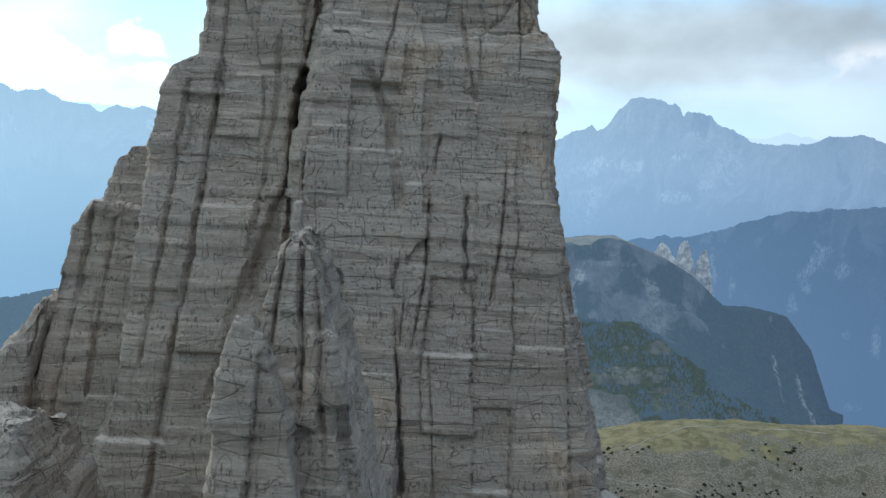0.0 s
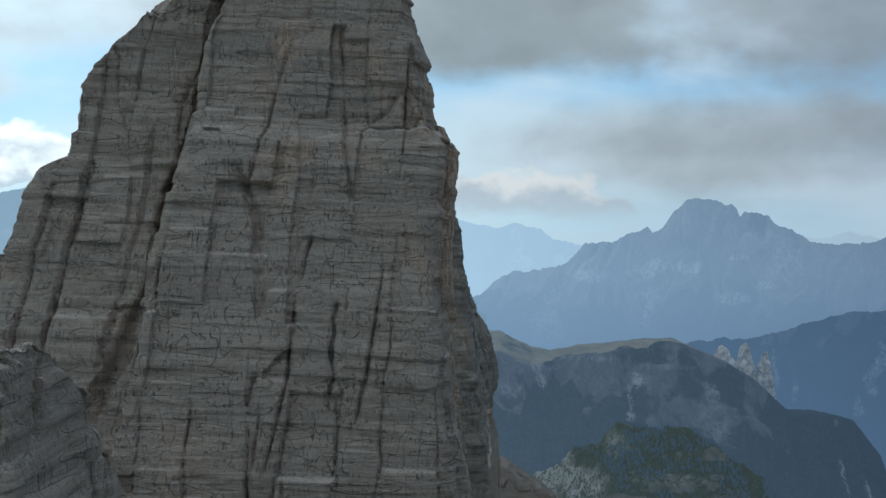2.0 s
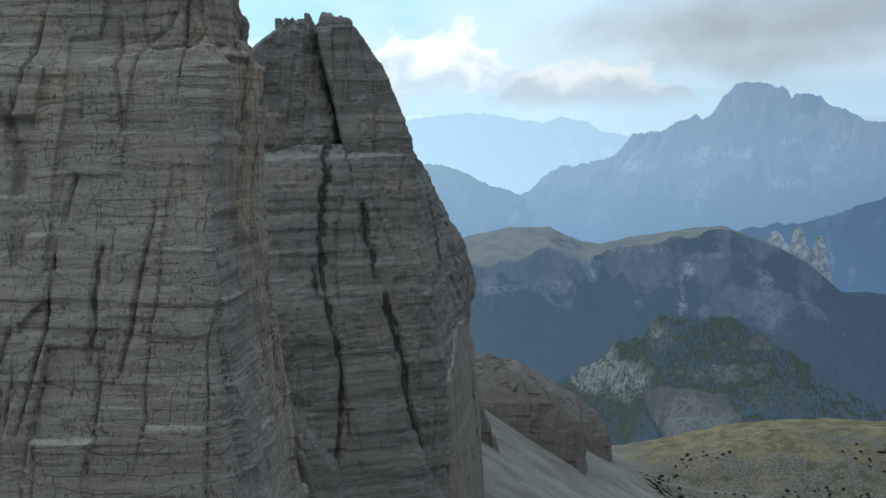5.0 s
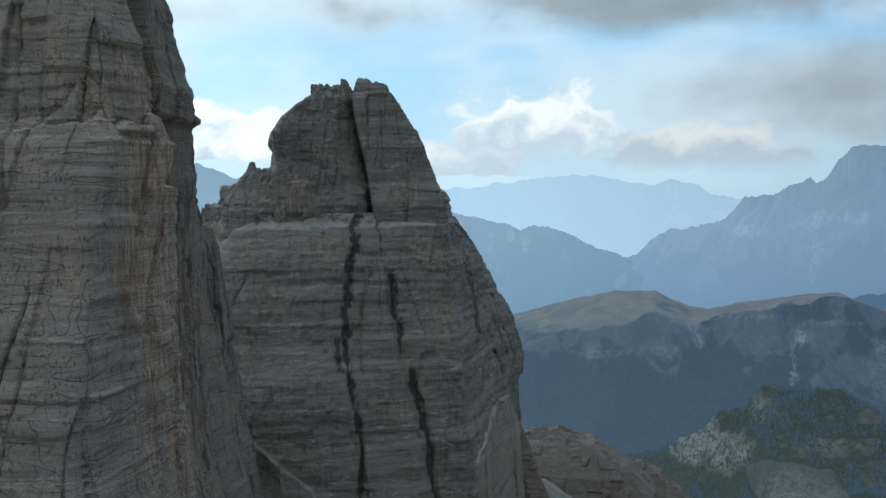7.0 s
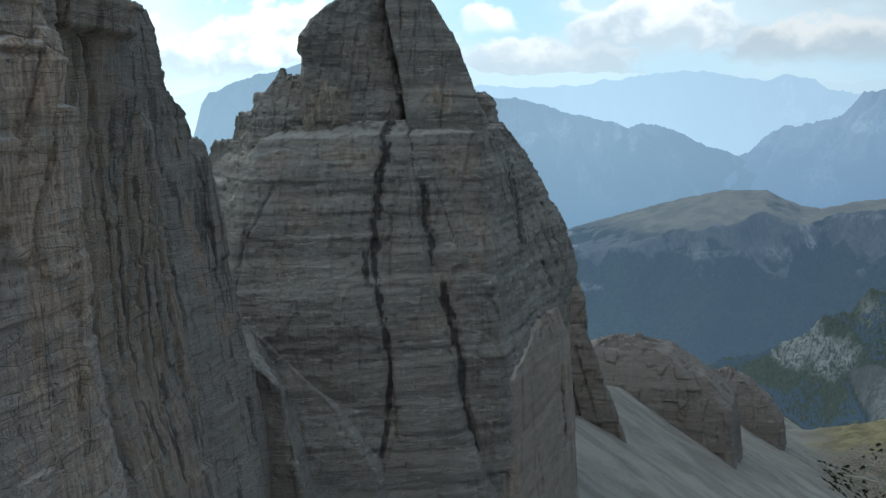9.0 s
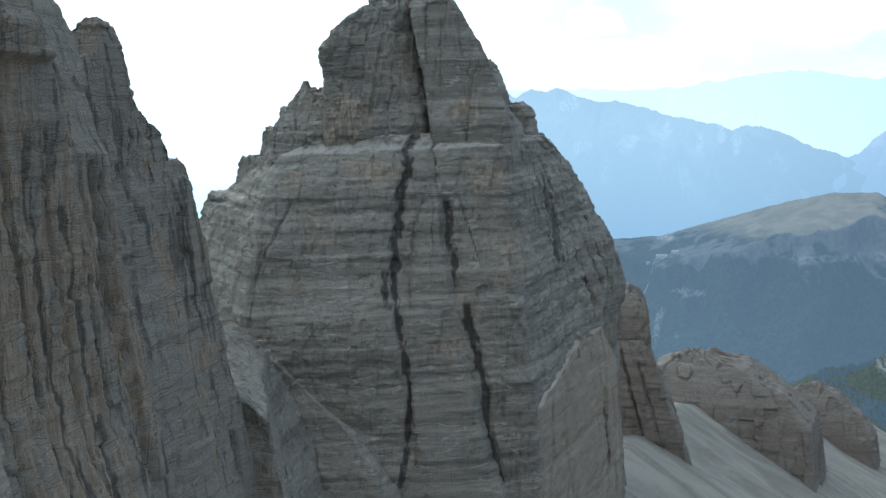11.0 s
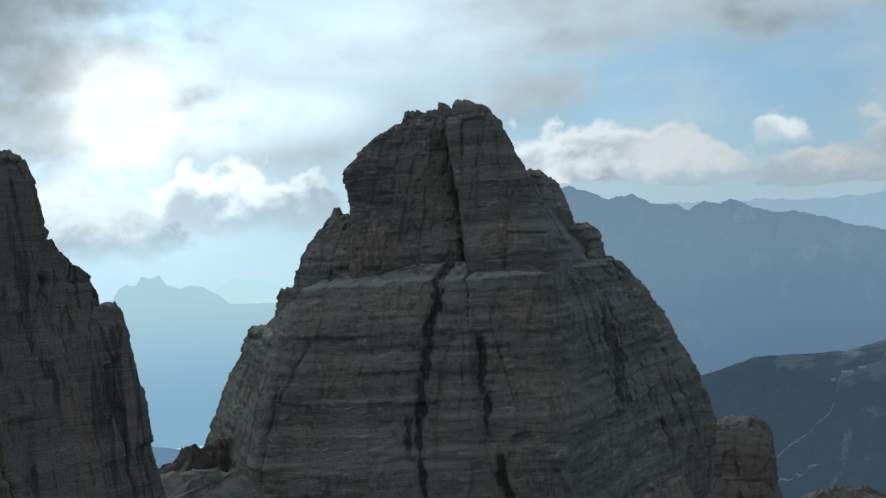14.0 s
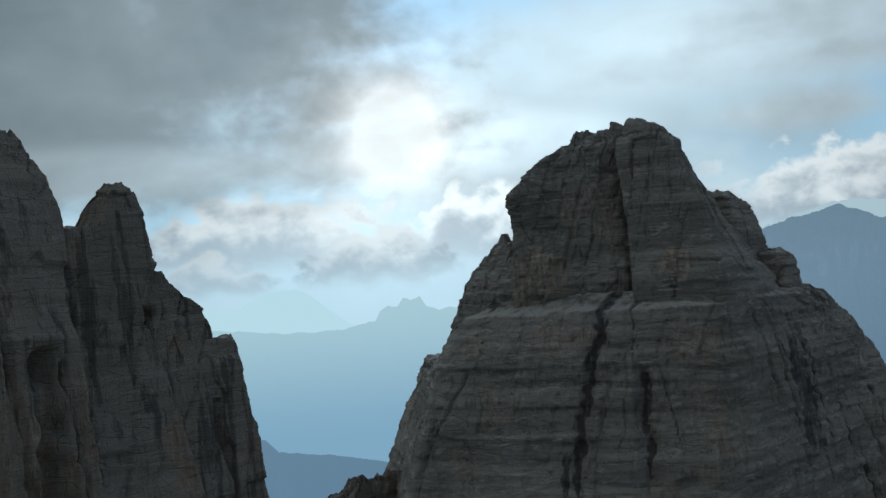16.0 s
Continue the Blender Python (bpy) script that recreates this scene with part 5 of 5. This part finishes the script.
def part(name, bm, mat, parent, label=""):
    me = bpy.data.meshes.new(name)
    bm.to_mesh(me)
    bm.free()
    me.materials.append(mat)
    ob = new(name, me)
    ob.parent = parent
    return tagged(ob, label) if label else ob


def block(sx, sy, sz, at=(0, 0, 0), bevel=0.1):
    bm = bmesh.new()
    bmesh.ops.create_cube(bm, size=1, matrix=Matrix.Translation(at) @ Matrix.Diagonal((sx, sy, sz, 1)))
    if bevel:
        bmesh.ops.bevel(bm, geom=bm.edges[:], offset=bevel, segments=1, affect="EDGES")
    return bm


def hut(at, turn, long, deep, tall, label):
    ob = tagged(new("mountain_hut"), label, "hut", "huts on the plateau")
    ob.matrix_world = pose(*at, 0, 0, turn)
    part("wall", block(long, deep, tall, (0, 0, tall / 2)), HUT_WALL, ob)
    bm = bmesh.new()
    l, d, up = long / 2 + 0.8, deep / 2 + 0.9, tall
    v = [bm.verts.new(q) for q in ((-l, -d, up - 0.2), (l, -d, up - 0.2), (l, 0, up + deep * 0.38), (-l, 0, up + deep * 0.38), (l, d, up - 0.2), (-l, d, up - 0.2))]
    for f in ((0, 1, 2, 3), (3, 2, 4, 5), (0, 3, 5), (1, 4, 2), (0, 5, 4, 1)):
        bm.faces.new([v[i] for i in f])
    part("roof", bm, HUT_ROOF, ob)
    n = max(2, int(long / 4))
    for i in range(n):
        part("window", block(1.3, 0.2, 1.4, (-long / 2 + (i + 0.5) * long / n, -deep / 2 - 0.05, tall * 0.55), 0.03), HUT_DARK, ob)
    return ob


def on_plateau(x, y):
    return float(plateau(np.array([float(x)]), np.array([float(y)]))[0])


for hx, hy, turn, long, deep, tall in ((-612, 3770, 8, 34, 13, 9), (-572, 3785, -6, 22, 11, 7), (-655, 3775, 15, 14, 9, 6)):
    hut((hx, hy, on_plateau(hx, hy) - 0.5), turn, long, deep, tall, "pale plastered mountain hut on the plateau edge")


def ribbon(name, points, wide, height, mat, label, lift=0.6):
    """A strip of ground along a line of points."""
    p = np.array(points, float)
    run = np.r_[0, np.cumsum(np.hypot(*np.diff(p, axis=0).T))]
    s = np.linspace(0, run[-1], max(8, int(run[-1] / 8)))
    c = np.stack([np.interp(s, run, p[:, i]) for i in (0, 1)], 1)
    for _ in range(3):
        c[1:-1] = (c[:-2] + 2 * c[1:-1] + c[2:]) / 4
    t = np.gradient(c, axis=0)
    t /= np.hypot(*t.T)[:, None]
    side = np.stack([-t[:, 1], t[:, 0]], 1)
    w = wide * (0.8 + 0.3 * soft(s / 30, 0 * s, 0 * s, 55))[:, None]
    rows = [c + side * w * f for f in (-0.5, 0, 0.5)]
    co = np.concatenate([np.column_stack([q, height(q[:, 0], q[:, 1]) + lift]) for q in rows])
    return tagged(sheet(name, co, 3, len(c), False, mat), label, "road", kind="structure")


ribbon("road_hillside", [(-612, 3755), (-700, 3700), (-790, 3660), (-860, 3600), (-800, 3560), (-720, 3530), (-640, 3490)], 5, plateau, GRAVEL, "pale gravel road winding down the plateau side", 1.5)
ribbon("road_meadow_path", [(150, 1290), (215, 1305), (260, 1275), (310, 1235), (380, 1215), (470, 1180)], 2.4, ground_height, PATH_DUST, "pale trodden path across the meadow", 0.8)
ribbon("road_upper_path", [(190, 1345), (240, 1385), (300, 1420), (380, 1440), (480, 1425)], 1.6, ground_height, PATH_DUST, "faint pale path along the meadow crest", 0.5)


def build_shrubs():
    """Dwarf pines: low ragged clumps of many small blades, past counting."""
    rng = np.random.default_rng(5)
    cx, cy = rng.uniform(150, 560, 900), rng.uniform(1100, 1400, 900)
    keep = rugged(cx / 70, cy / 60, 0 * cx, 3, 77) > 0.02
    cx, cy = cx[keep], cy[keep]
    size = rng.uniform(0.8, 3.4, len(cx)) * rng.uniform(0.6, 1.0, len(cx))
    verts, faces = [], []
    for x0, y0, r in zip(cx, cy, size):
        n = int(26 + r * 12)
        q = rng.normal(0, 0.42, (n, 2)) * r
        z0 = ground_height(x0 + q[:, 0], y0 + q[:, 1])
        up = 0.75 * r * np.exp(-(q**2).sum(1) / r**2) * rng.uniform(0.3, 1.0, n)
        for (dx, dy), base, h in zip(q, z0, up):
            a, w = rng.uniform(0, 6.28), rng.uniform(0.25, 0.6) * r * 0.5
            i = len(verts)
            verts += [(x0 + dx - w * math.cos(a), y0 + dy - w * math.sin(a), base + 0.2 + h * 0.4), (x0 + dx + w * math.cos(a), y0 + dy + w * math.sin(a), base + 0.2 + h * 0.4),
                      (x0 + dx + w * 0.4, y0 + dy - w * 0.3, base + 0.5 + h * 1.2), (x0 + dx, y0 + dy, base - 0.3)]
            faces += [(i, i + 1, i + 2), (i, i + 3, i + 1), (i + 3, i + 2, i + 1)]
    me = bpy.data.meshes.new("dwarf_pine")
    me.from_pydata(verts, [], faces)
    me.materials.append(NEEDLES)
    return tagged(new("dwarf_pine", me), "dark low dwarf pines scattered over the meadow", "shrubs", kind="stuff")


build_shrubs()


def build_conifers():
    """Spruces on the wooded hill: ragged three-tiered cones, past counting."""
    rng = np.random.default_rng(8)
    n = 9000
    x, y = rng.uniform(-60, 640, n), rng.uniform(2060, 2265, n)
    z = wood_hill(x, y)
    bare = (np.hypot((x - 150) / 85, (z + 432) / 55) < 0.95) | (hill_rock(x, y, z) > 0.35)
    keep = ~bare & (rugged(x / 45, y / 45, 0 * x, 3, 78) > -0.25)
    x, y, z = x[keep], y[keep], z[keep]
    tall = rng.uniform(3.5, 9.5, len(x))
    spokes = np.arange(5) * 2 * math.pi / 5
    verts, faces = [], []
    for px, py, pz, h in zip(x, y, z, tall):
        for foot, top, wide in ((0.1, 0.6, 0.26), (0.38, 0.85, 0.19), (0.65, 1.0, 0.11)):
            i = len(verts)
            spread = h * wide * rng.uniform(0.7, 1.25, 5)
            turn = spokes + rng.uniform(0, 1.2)
            verts += [(px + a * math.cos(b), py + a * math.sin(b), pz + h * foot - 0.3 * a) for a, b in zip(spread, turn)]
            verts.append((px, py, pz + h * top))
            faces += [(i + q, i + (q + 1) % 5, i + 5) for q in range(5)]
    me = bpy.data.meshes.new("conifer_wood")
    me.from_pydata(verts, [], faces)
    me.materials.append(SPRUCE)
    return tagged(new("conifer_wood", me), "dark green conifers covering a rocky hill", "trees", kind="stuff")


build_conifers()
